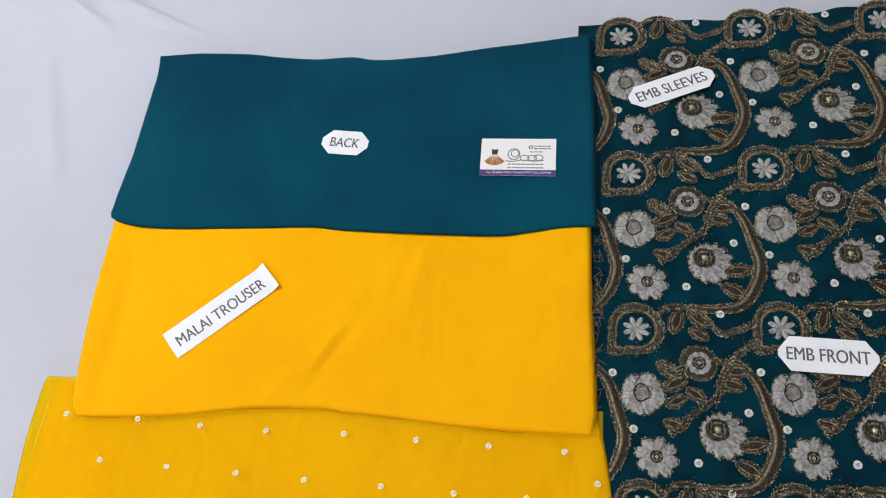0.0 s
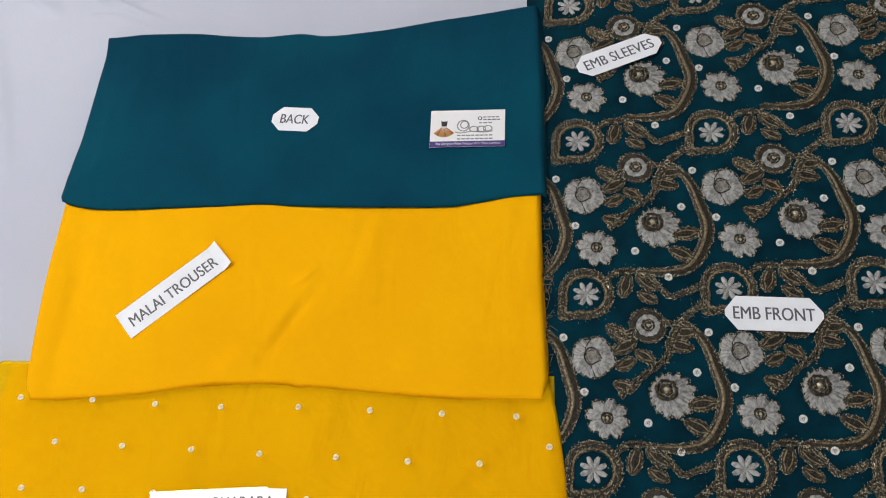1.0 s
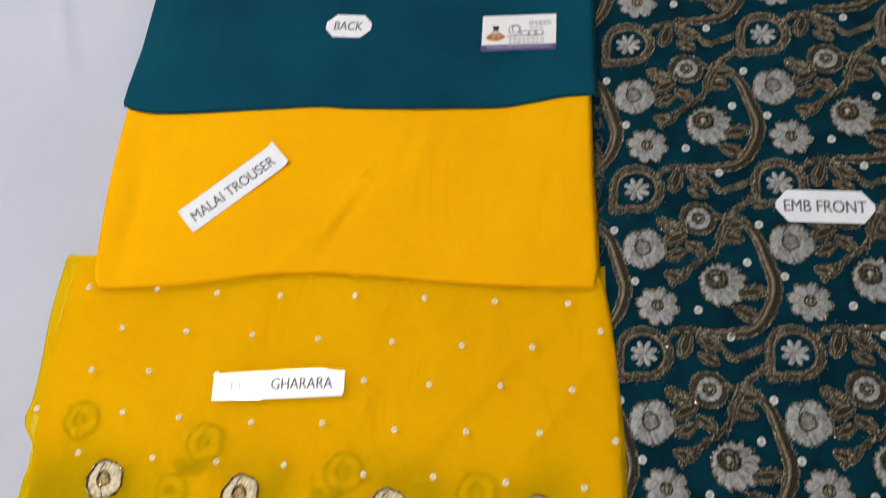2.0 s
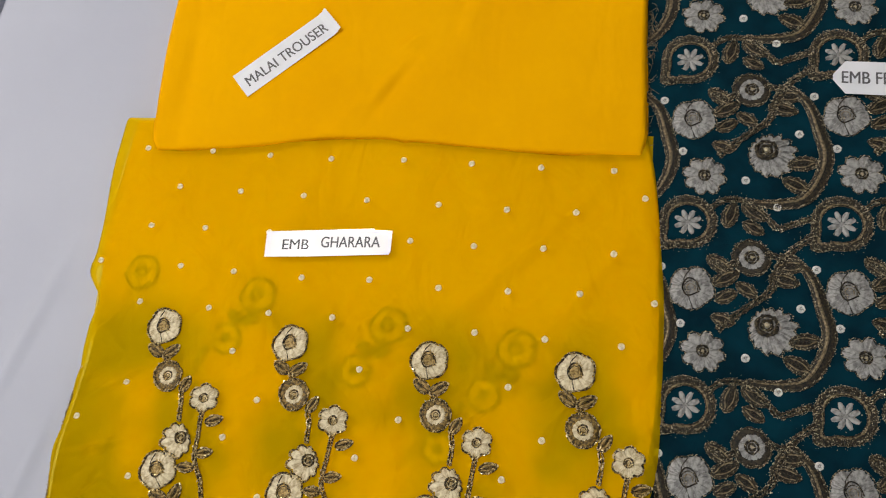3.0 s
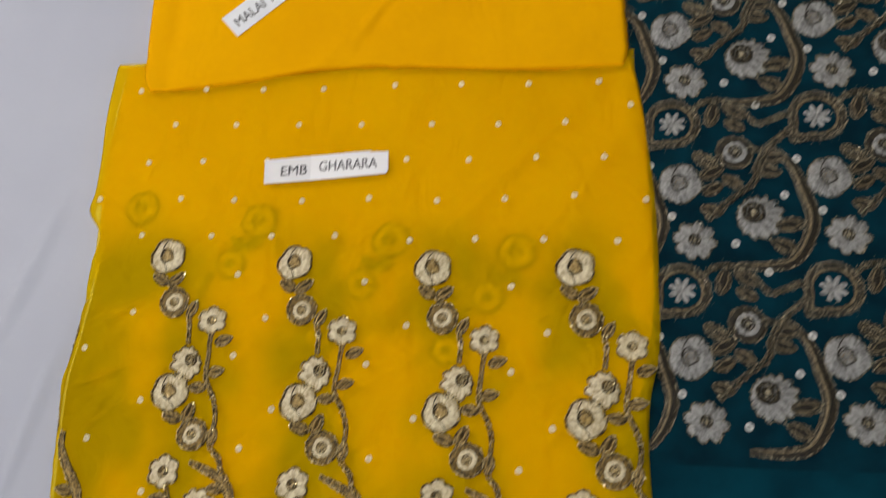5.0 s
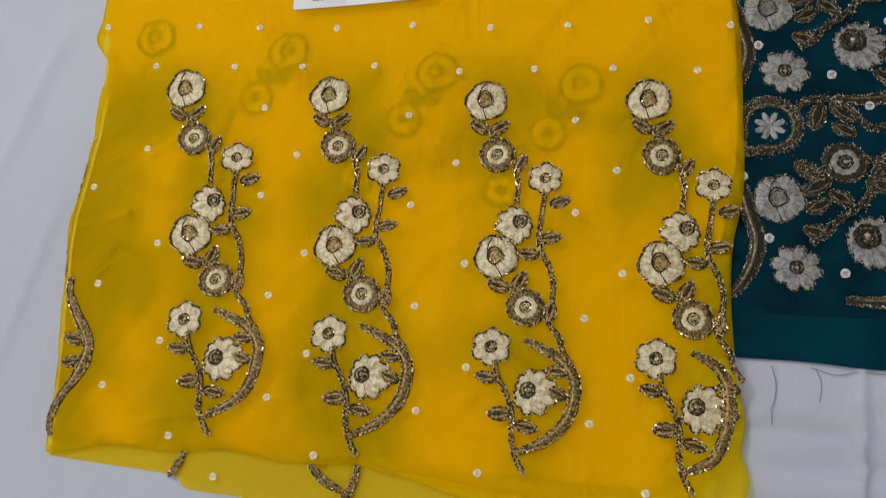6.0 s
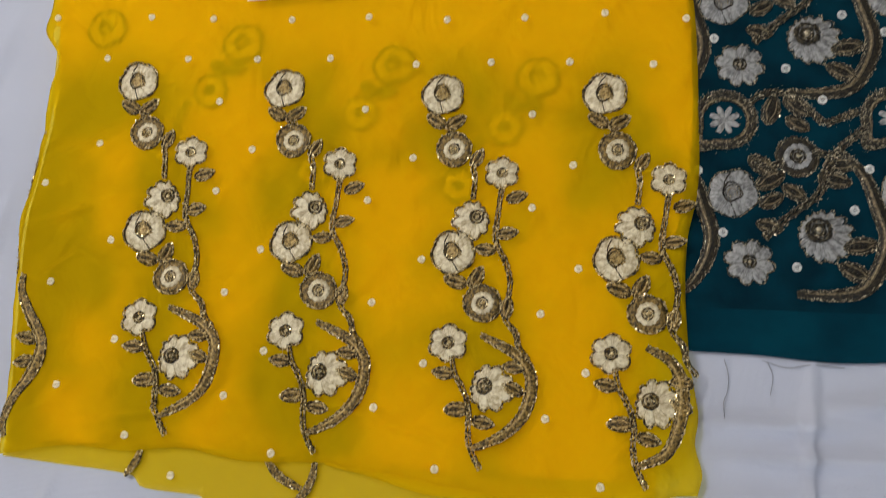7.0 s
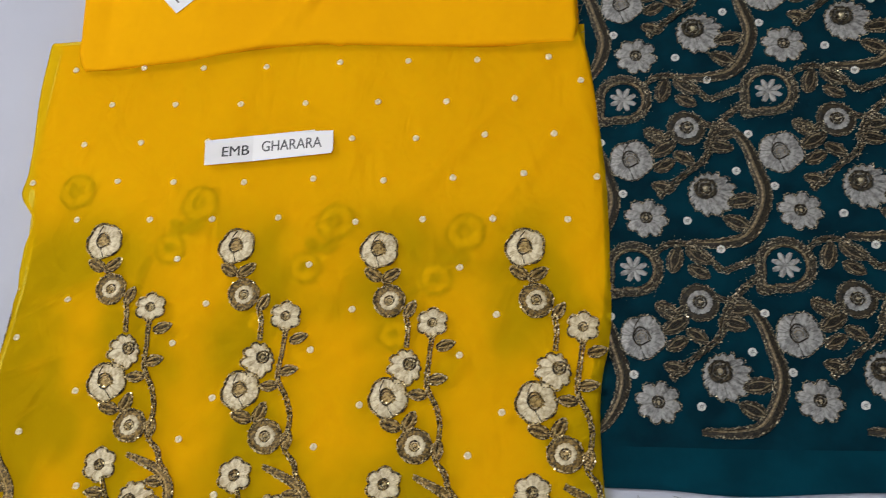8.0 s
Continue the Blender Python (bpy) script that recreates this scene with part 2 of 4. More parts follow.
def cloth(left, right, top, bottom, nx, ny, height, closed=True, rim=0.006, under=0.0, lip=0.25):
    """A piece of cloth spanned between its four edges (left and right from top to bottom, top and bottom from left to right).
    height(x, y) is the surface under it and its thickness there: (base, thick)."""
    L, R, T, B = along(left, ny), along(right, ny), along(top, nx), along(bottom, nx)
    bm = bmesh.new()
    rows, base_ring = [], []
    wide, high = np.linalg.norm(T[-1] - T[0]), np.linalg.norm(L[-1] - L[0])
    for j in range(ny + 1):
        v = j / ny
        row = []
        for i in range(nx + 1):
            u = i / nx
            q = (1 - u) * L[j] + u * R[j] + (1 - v) * T[i] + v * B[i] - (
                (1 - u) * (1 - v) * T[0] + u * (1 - v) * T[-1] + (1 - u) * v * B[0] + u * v * B[-1])
            d = min(u * wide, (1 - u) * wide, v * high, (1 - v) * high)
            k = min(1.0, d / rim)
            base, thick = height(q[0], q[1])
            row.append(bm.verts.new((q[0], q[1], base + thick * (lip + (1 - lip) * math.sqrt(max(0.0, 1 - (1 - k) ** 2))))))
        rows.append(row)
    for j in range(ny):
        for i in range(nx):
            bm.faces.new((rows[j + 1][i], rows[j + 1][i + 1], rows[j][i + 1], rows[j][i]))
    if closed:
        ring = rows[0] + [r[-1] for r in rows[1:-1]] + rows[-1][::-1] + [r[0] for r in rows[-2:0:-1]]
        mid = (T[0] + T[-1] + B[0] + B[-1]) / 4
        low = []
        for v in ring:
            d = Vector((np.sign(mid[0] - v.co.x) * (abs(mid[0] - v.co.x) > 0.4 * wide), np.sign(mid[1] - v.co.y) * (abs(mid[1] - v.co.y) > 0.3 * high)))
            low.append(bm.verts.new((v.co.x + under * d.x, v.co.y + under * d.y, height(v.co.x, v.co.y)[0])))
        for a, b, c, d in zip(ring, ring[1:] + ring[:1], low[1:] + low[:1], low):
            bm.faces.new((a, b, c, d))
    return bm


def wave(x, y, size, seed=0.0):
    return noise.noise(Vector((x / size, y / size, seed)))


def smooth01(a, b, x):
    k = min(1.0, max(0.0, (x - a) / (b - a)))
    return k * k * (3 - 2 * k)


# ---- stitches ----
def tube(bm, pts, radii, mat, sides=5, z=0.0, flat=1.0):
    """A cord of changing radius along points in the plane."""
    rings = []
    for k, (p, r) in enumerate(zip(pts, radii)):
        d = np.array(pts[min(k + 1, len(pts) - 1)]) - np.array(pts[max(k - 1, 0)])
        d = d / (np.linalg.norm(d) + 1e-9)
        side = np.array((-d[1], d[0]))
        ring = []
        for s in range(sides):
            a = 2 * math.pi * (s + 0.5 * (k % 2)) / sides
            q = np.array(p[:2]) + side * r * math.cos(a)
            ring.append(bm.verts.new((q[0], q[1], z + flat * r * (0.6 + math.sin(a)))))
        rings.append(ring)
    for a, b in zip(rings, rings[1:]):
        for s in range(sides):
            f = bm.faces.new((a[s], b[s], b[(s + 1) % sides], a[(s + 1) % sides]))
            f.material_index = mat


def bead(bm, x, y, z, r, mat, rng):
    m = Matrix.Translation((x, y, z)) @ Euler([rng.uniform(0, 6.3) for _ in range(3)]).to_matrix().to_4x4() @ Matrix.Diagonal((r, r, r * 0.6, 1))
    v = [bm.verts.new(m @ Vector(c)) for c in ((1, 0, 0), (0, 1, 0), (-1, 0, 0), (0, -1, 0), (0, 0, 1), (0, 0, -1))]
    for a, b in ((0, 1), (1, 2), (2, 3), (3, 0)):
        for e, flip in ((4, False), (5, True)):
            f = bm.faces.new((v[a], v[b], v[e]) if not flip else (v[b], v[a], v[e]))
            f.material_index, f.tag = mat, True


def rope(bm, points, r, rng, mat=1, beads=2, density=0.45, z=0.0, step=1.1 * MM):
    """A beaded metal cord: a knobbly twist with sequins caught in it."""
    pts = spline(points, step)
    # on yellow the beads are coarse and strung along the cord, on teal they are fine and scattered
    count, size, spread = (1, 0.00095, 0.8) if STITCH is ON_YELLOW else (2, 0.00058, 1.6)
    tube(bm, pts, [r * rng.uniform(0.55, 1.35) for _ in pts], mat, 5, z)
    for p in pts:
        for _ in range(count):
            if rng.random() < density * (1.25 if count == 1 else 1.0):
                bead(bm, p[0] + rng.uniform(-spread, spread) * r, p[1] + rng.uniform(-spread, spread) * r, z + r * rng.uniform(1.2, 1.8), size * rng.uniform(0.5, 1.25), beads, rng)


def ring_points(radius, n=40, x=0.0, y=0.0):
    return [(x + radius(2 * math.pi * i / n) * math.cos(2 * math.pi * i / n), y + radius(2 * math.pi * i / n) * math.sin(2 * math.pi * i / n)) for i in range(n + 1)]


def satin_disc(bm, radius, inner, rise, mat, rng, x=0.0, y=0.0, n=84, rows=5, grain=0.00030, shade=5, z0=0.0):
    """Long radial stitches lying side by side from an inner circle to a ragged outline; some lie deeper, their shade
    painted in with darker thread.
    """
    grid = []
    length = [rng.uniform(0.93, 1.03) for _ in range(n)]
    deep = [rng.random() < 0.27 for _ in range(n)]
    for j in range(rows + 1):
        v = j / rows
        row = []
        for i in range(n):
            a = 2 * math.pi * i / n
            r = inner + (radius(a) * (1 + (length[i] - 1) * v) - inner) * v
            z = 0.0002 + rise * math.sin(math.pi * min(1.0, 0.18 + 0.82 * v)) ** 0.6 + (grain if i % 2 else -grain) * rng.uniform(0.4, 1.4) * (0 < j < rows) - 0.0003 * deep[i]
            row.append(bm.verts.new((x + r * math.cos(a), y + r * math.sin(a), z0 + (0.0 if j == rows else max(z, 0.0001)))))
        grid.append(row)
    for j, (a, b) in enumerate(zip(grid, grid[1:])):
        for i in range(n):
            f = bm.faces.new((a[i], b[i], b[(i + 1) % n], a[(i + 1) % n]))
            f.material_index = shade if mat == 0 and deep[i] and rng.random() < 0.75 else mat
    if inner > 0:
        bm.faces.new(grid[0]).material_index = mat


def petalled(R, petals, depth, lean=0.0, toward=0.0, turn=0.0):
    def radius(a):
        return R * (1 - depth * (1 - abs(math.sin(petals * (a - turn) / 2)) ** 0.7)) * (1 + lean * math.cos(a - toward) + 0.03 * math.sin(2.3 * a + petals))
    return radius


BEAD_GOLD = material("gold_sequin", (1.0, 0.80, 0.42), 0.25, 0.55)[0]
GOLD_WARM = thread_material("warm_gold_thread", (0.20, 0.125, 0.030), (0.56, 0.39, 0.14), 0.38, 0.2, 420.0, 0.38, 0.6, 0.8)
PEARL = thread_material("white_dot_thread", (0.55, 0.56, 0.54), (0.78, 0.79, 0.76), 0.4, 0.0, 300.0, 0.35, 0.6, 0.4)
PEARL_WARM = thread_material("cream_dot_thread", (0.80, 0.66, 0.38), (1.0, 0.90, 0.66), 0.4, 0.0, 300.0, 0.35, 0.6, 0.4)
WHITE_DOTS, CREAM_DOTS = [PEARL] * 5 + [SILVER], [PEARL_WARM] * 5 + [CREAM]
ON_TEAL = [SILVER, ZARI_DARK, BEAD, GOLD, DARK_FILL, SILVER_DEEP]
ON_YELLOW = [CREAM, ZARI, BEAD_GOLD, GOLD_WARM, FILL, CREAM_DEEP]
STITCH = ON_TEAL


def knot(bm, x, y, r, rng):
    """The beaded centre of a flower."""
    for q in (r, 0.5 * r):
        rope(bm, ring_points(lambda a: q, 14, x, y), 0.22 * r, rng, 1, 2, 0.5, 0.0007, 1.6 * MM)
    bead(bm, x, y, 0.0014, 0.35 * r, 2, rng)


def make_flower(name, R, petals, depth, seed, lean=0.0, toward=0.0, heart=0.3, cord=0.8 * MM, turn=0.0):
    rng, bm = random.Random(seed), bmesh.new()
    radius = petalled(R, petals, depth, lean, toward, turn)
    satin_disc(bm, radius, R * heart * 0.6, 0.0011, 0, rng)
    rope(bm, ring_points(lambda a: radius(a) * 1.03, 44), cord, rng)
    for i in range(petals):
        a = turn + 2 * math.pi * i / petals
        if depth > 0.05:
            tube(bm, [(k * radius(a) * math.cos(a), k * radius(a) * math.sin(a)) for k in (0.55, 0.75, 0.95)], [0.0003] * 3, 5, 4, 0.0011)
    knot(bm, 0, 0, R * heart, rng)
    return finish(bm, name, STITCH)


def make_rose(name, R, seed, cord=0.9 * MM):
    """A round rose: broad satin petals round a curled heart of gold."""
    rng, bm = random.Random(seed), bmesh.new()
    radius = petalled(R, 5, 0.10, 0.05, 0.6, rng.uniform(0, 1))
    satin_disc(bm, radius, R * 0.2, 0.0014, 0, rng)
    rope(bm, ring_points(lambda a: radius(a) * 1.02, 44), cord, rng)
    heart = [(q * R, h * R) for q, h in ((0.42, -0.06), (0.20, 0.36), (-0.14, 0.46), (-0.36, 0.06), (-0.12, -0.34), (0.38, -0.12))]
    tube(bm, spline(heart, 1.0 * MM), [0.0007] * len(spline(heart, 1.0 * MM)), 1, 5, 0.0013)
    satin_disc(bm, petalled(R * 0.48, 3, 0.40, 0.30, 1.0, 0.4), R * 0.04, 0.0008, 3 if STITCH is ON_YELLOW else 5, rng, 0.04 * R, 0.02 * R, 30, 3, z0=0.0011)
    for k in (0.18, 0.30):
        curl = [(k * R * q, k * R * h) for q, h in ((1.0, -0.6), (0.9, 0.6), (-0.2, 1.1), (-1.0, 0.2), (-0.3, -0.9))]
        rope(bm, curl, 0.0004, rng, 3 if k < 0.2 else 1, 2, 0.25, 0.0019)
    slit = [(-0.30 * R, 0.05 * R), (-0.28 * R, 0.5 * R), (-0.02 * R, 0.92 * R)]
    tube(bm, spline(slit, 1.2 * MM), [0.0005] * len(spline(slit, 1.2 * MM)), 1, 4, 0.0011)
    slit = [(-0.10 * R, -0.28 * R), (0.0, -0.6 * R), (0.12 * R, -0.92 * R)]
    tube(bm, spline(slit, 1.2 * MM), [0.0005] * len(spline(slit, 1.2 * MM)), 1, 4, 0.0011)
    for k in range(5):
        bead(bm, 0.05 * R + rng.gauss(0, 0.12) * R, 0.05 * R + rng.gauss(0, 0.12) * R, 0.0020, 0.0005, 2, rng)
    return finish(bm, name, STITCH)


def make_eye(name, white, R, seed):
    """A small flower: a dark beaded heart, a white ring and a wide metal border."""
    rng, bm = random.Random(seed), bmesh.new()
    satin_disc(bm, petalled(R, 9, 0.05), white * 0.9, 0.0008, 4, rng)
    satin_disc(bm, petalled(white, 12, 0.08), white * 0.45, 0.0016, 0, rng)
    rope(bm, ring_points(petalled(R, 9, 0.05), 36), 0.9 * MM, rng, density=0.6)
    knot(bm, 0, 0, white * 0.45, rng)
    return finish(bm, name, STITCH)


def make_medallion(name, R, seed):
    """A drop-shaped frame of metal cord round a flower of eight loose petals."""
    rng, bm = random.Random(seed), bmesh.new()

    def drop(a):
        d = (a - math.radians(226) + math.pi) % (2 * math.pi) - math.pi
        return R * (1 + 0.42 * math.exp(-(d / 0.30) ** 2))
    for k, r, mat in ((1.12, 0.0012, 1), (1.03, 0.0017, 4), (0.95, 0.0017, 4), (0.86, 0.0012, 3), (0.80, 0.0008, 1)):
        rope(bm, ring_points(lambda a: drop(a) * k, 48), r, rng, mat, 2, 0.6 if k > 1 else 0.15)
    for i in range(8):
        a = math.radians(22 + 45 * i)
        c, s = math.cos(a), math.sin(a)
        rows = []
        for k in range(6):
            v = k / 5
            w = 0.115 * R * math.sin(math.pi * (0.10 + 0.72 * v)) ** 1.1
            r = R * (0.10 + 0.46 * v)
            rows.append([bm.verts.new((r * c - q * w * s, r * s + q * w * c, 0.0002 + 0.0012 * (1 - q * q))) for q in (-1, -0.4, 0.4, 1)])
        for p, q in zip(rows, rows[1:]):
            for m in range(3):
                bm.faces.new((p[m], q[m], q[m + 1], p[m + 1])).material_index = 0
    satin_disc(bm, lambda a: 0.12 * R, 0.02 * R, 0.0016, 0, rng, 0, 0, 24, 2)
    strew(bm, ring_points(lambda a: drop(a) * 1.16, 40), 0.0016, 130, 0.0004, rng)
    for i in range(14):
        a, r = rng.uniform(0, 6.28), R * rng.uniform(0.2, 0.62)
        bead(bm, r * math.cos(a), r * math.sin(a), 0.0006, 0.0006, 2, rng)
    return finish(bm, name, STITCH)


def leaf_into(bm, length, width, rng):
    """A blunt oval leaf along +x from its stalk at the origin: filled, corded round, with a rib and slanting stitches."""
    rows = []
    for k in range(9):
        v = k / 8
        w = 0.5 * width * math.sin(math.pi * v) ** 0.6
        rows.append([bm.verts.new((length * v - 0.05 * length * abs(q), q * w, 0.0003 + 0.0010 * (1 - q * q) - 0.0006 * (abs(q) < 0.1))) for q in (-1, -0.55, 0, 0.55, 1)])
    for p, q in zip(rows, rows[1:]):
        for m in range(4):
            bm.faces.new((p[m], q[m], q[m + 1], p[m + 1])).material_index = 4
    for side in (-1, 1):
        rope(bm, [(length * v - 0.05 * length * math.sin(math.pi * v) ** 0.6, side * 0.5 * width * math.sin(math.pi * v) ** 0.6) for v in (0, 0.12, 0.3, 0.5, 0.7, 0.88, 1)], 0.0008, rng, density=0.5)
        line = [(0.12 * length, 0.05 * side * width), (0.45 * length, 0.26 * side * width), (0.82 * length, 0.18 * side * width)]
        tube(bm, spline(line, 1.5 * MM), [(0.0009 if STITCH is ON_YELLOW else 0.0006) * rng.uniform(0.8, 1.2)] * len(spline(line, 1.5 * MM)), 3, 4, 0.0008)
    rib = [(0, 0), (0.5 * length, 0.03 * width), (0.86 * length, 0)]
    tube(bm, spline(rib, 1.5 * MM), [0.0006] * len(spline(rib, 1.5 * MM)), 1, 5, 0.0009)


def make_leaf(name, length, width, seed):
    bm = bmesh.new()
    leaf_into(bm, length, width, random.Random(seed))
    return finish(bm, name, STITCH)


def make_crescent(name, points, width, seed):
    """A tapering curved spray: dark filling, a light rib, beaded edges."""
    rng, bm = random.Random(seed), bmesh.new()
    pts = spline(points, 2.0 * MM)
    n = len(pts) - 1
    rows, edge = [], ([], [])
    for k, p in enumerate(pts):
        d = np.array(pts[min(k + 1, n)]) - np.array(pts[max(k - 1, 0)])
        d = d / np.linalg.norm(d)
        side, w = np.array((-d[1], d[0])), 0.5 * width * (math.sin(math.pi * (0.06 + 0.88 * k / n)) ** 0.6)
        rows.append([bm.verts.new((*(p + side * q * w), 0.0003 + 0.0013 * (1 - q * q) + rng.uniform(-1, 1) * 0.0001)) for q in (-1, -0.5, 0, 0.5, 1)])
        edge[0].append(p + side * w), edge[1].append(p - side * w)
    for p, q in zip(rows, rows[1:]):
        for m in range(4):
            bm.faces.new((p[m], q[m], q[m + 1], p[m + 1])).material_index = 4
    for e in edge:
        rope(bm, e, 0.0008, rng, density=0.55)
    inner = [0.72 * p + 0.28 * q for p, q in zip(pts, edge[1])]
    tube(bm, inner[1:-1], [0.15 * width * math.sin(math.pi * (0.1 + 0.8 * k / n)) for k in range(n - 1)], 3, 6, 0.0007, 0.7)
    return finish(bm, name, STITCH)


def strew(bm, points, spread, count, r, rng):
    """Stray sequins sewn loosely along a line."""
    pts = spline(points, 1.5 * MM)
    for _ in range(count):
        p = rng.choice(pts)
        bead(bm, p[0] + rng.gauss(0, spread), p[1] + rng.gauss(0, spread), 0.0006, r * rng.uniform(0.6, 1.2), 2, rng)


def make_stem(name, lines, r, seed, stray=0):
    """Twin beaded cords lying side by side along each line."""
    rng, bm = random.Random(seed), bmesh.new()
    for line in lines:
        pts = spline([np.array(p) * MM for p in line], 2.0 * MM)
        for side in (-1, 1):
            moved = []
            for k, p in enumerate(pts):
                d = np.array(pts[min(k + 1, len(pts) - 1)]) - np.array(pts[max(k - 1, 0)])
                d = d / (np.linalg.norm(d) + 1e-9)
                moved.append(p + side * r * np.array((-d[1], d[0])))
            rope(bm, moved, r * 0.9, rng, density=0.6)
        if stray:
            strew(bm, pts, 2.2 * r, 2 * stray, 0.0004, rng)
    return finish(bm, name, STITCH)


def make_dot(name, r, seed):
    """A sequin dot: a small white coil."""
    rng, bm = random.Random(seed), bmesh.new()
    satin_disc(bm, petalled(r, 6, 0.03), 0.15 * r, 0.0009, 0, rng, n=24, rows=3)
    rope(bm, ring_points(lambda a: 0.8 * r, 16), 0.22 * r, rng, 0, 0, 0.0, 0.0003)
    rope(bm, ring_points(lambda a: 0.28 * r, 10), 0.15 * r, rng, 5, 0, 0.0, 0.0006)
    return finish(bm, name, STITCH)


def stitched(bits, parent, lift=None):
    """Sub-parts of one embroidered motif: (name, mesh, x, y, turn), in thousandths of a drafting unit."""
    for name, me, x, y, a in bits:
        place(name, me, parent, x * MM, y * MM, lift(x * MM, y * MM) if lift and (x or y) else 0.0, a)


def leaf_at(me, x0, y0, x1, y1):
    return ("leaf", me, x0, y0, math.degrees(math.atan2(y1 - y0, x1 - x0)))


# ---- the room ----
def block(name, x0, y0, z0, x1, y1, z1, mat, label="", category="", kind="structure", bevel=0.0, parent=None):
    """A box in metres."""
    bm = bmesh.new()
    bmesh.ops.create_cube(bm, size=1.0)
    for v in bm.verts:
        v.co = ((x0 + x1) / 2 + v.co.x * (x1 - x0), (y0 + y1) / 2 + v.co.y * (y1 - y0), (z0 + z1) / 2 + v.co.z * (z1 - z0))
    if bevel:
        bmesh.ops.bevel(bm, geom=bm.edges[:], offset=bevel, segments=3, affect="EDGES")
    bmesh.ops.scale(bm, vec=(1 / K,) * 3, verts=bm.verts)
    ob = part(name, bm, mat, parent, smooth=False)
    return tagged(ob, label, category, kind=kind) if not parent else ob


block("floor", -2.0, -2.2, -0.60, 2.2, 2.4, -0.50, FLOOR, "plain dark grey room floor", "floor")
block("wall_north", -2.0, 2.4, -0.6, 2.2, 2.5, 2.8, WALL, "plain cream painted wall", "wall")
block("wall_south", -2.0, -2.3, -0.6, 2.2, -2.2, 2.8, WALL, "plain cream painted wall", "wall")
block("wall_east", 2.2, -2.3, -0.6, 2.3, 2.5, 2.8, WALL, "plain cream painted wall", "wall")
block("wall_west", -2.1, -2.3, -0.6, -2.0, 2.5, 2.8, WALL, "plain cream painted wall", "wall")
block("ceiling", -2.1, -2.3, 2.7, 2.3, 2.5, 2.8, WALL, "plain white painted ceiling", "ceiling")
lamp = tagged(new("ceiling_lamp"), "white enamel batten lamp with a glowing diffuser", "lamp")
lamp.matrix_basis = LAMP
block("lamp_body", -0.11, -0.63, 2.66, 0.11, 0.63, 2.7, WHITE_METAL, parent=lamp, bevel=0.005)
block("diffuser", -0.10, -0.61, 2.64, 0.10, 0.61, 2.658, DIFFUSER, parent=lamp, bevel=0.004)
# unseen window, added to go with the fill light
window = tagged(new("fill_window"), "unseen fill window added for light, with a glowing pane and white frame", "window", kind="structure")
block("added_pane", 0.20, -2.198, 0.45, 1.30, -2.185, 1.65, GLOW_PANE, parent=window)
for x0, x1, z0, z1 in ((0.13, 0.20, 0.38, 1.72), (1.30, 1.37, 0.38, 1.72), (0.20, 1.30, 0.38, 0.45), (0.20, 1.30, 1.65, 1.72), (0.73, 0.77, 0.45, 1.65)):
    block("fill_window_frame", x0, -2.2, z0, x1, -2.15, z1, WHITE_METAL, parent=window, bevel=0.004)

block("mattress", -0.563, -1.0, -0.10, 1.5, 1.6, -0.012, SHEET, "thick white mattress under a bed sheet", "mattress", kind="thing", bevel=0.04)
block("under_mattress", -0.70, -1.0, -0.40, 1.5, 1.6, -0.102, SHEET, "lower white mattress on a bed base", "mattress", kind="thing", bevel=0.04)
block("bed_base", -0.66, -0.98, -0.50, 1.48, 1.58, -0.40, FLOOR, "dark low bed base on the floor", "bed", kind="thing", bevel=0.01)


def sheet_height(x, y):
    z = -0.004 + 0.0022 * wave(x, y, 0.35, 1.0) + 0.0010 * wave(x, y, 0.12, 2.0) + 0.0004 * wave(x, y, 0.04, 3.0)
    # soft creases that run slantwise over the free sheet
    for cx, cy, a, length, width, tall in CREASES:
        c, s = math.cos(a), math.sin(a)
        u, v = (x - cx) * c + (y - cy) * s, -(x - cx) * s + (y - cy) * c
        if abs(u) < length and abs(v) < 4 * width:
            z += 2.4 * tall * math.exp(-(v / width) ** 2) * (1 - (u / length) ** 2)
    covered = smooth01(-0.26, -0.20, x) * (smooth01(-0.26, -0.2, y) if x < 0.235 else smooth01(-0.135, -0.11, y)) * (1 - smooth01(0.64, 0.70, y))
    return z * (1 - 0.8 * covered) - 0.002 * covered, 0.002


CREASES = [
    (-0.24, 0.682, -0.47, 0.13, 0.004, 0.0035), (-0.21, 0.652, -0.5, 0.035, 0.003, 0.003), (-0.25, 0.664, 0.0, 0.02, 0.002, 0.002),
    (-0.35, 0.70, -0.6, 0.06, 0.006, 0.003), (-0.34, 0.55, -1.2, 0.12, 0.01, 0.002), (-0.30, 0.05, 1.3, 0.1, 0.008, 0.002),
    (0.315, -0.20, 1.5, 0.10, 0.003, 0.0040), (0.30, -0.165, 0.02, 0.06, 0.004, 0.0034), (0.33, -0.185, 0.03, 0.08, 0.004, 0.0034), (0.36, -0.150, 0.15, 0.06, 0.005, 0.0034),
    (0.29, -0.21, 0.1, 0.06, 0.005, 0.002), (-0.19, -0.245, 1.2, 0.03, 0.003, 0.002), (-0.27, -0.1, 1.4, 0.1, 0.006, 0.0018),
]
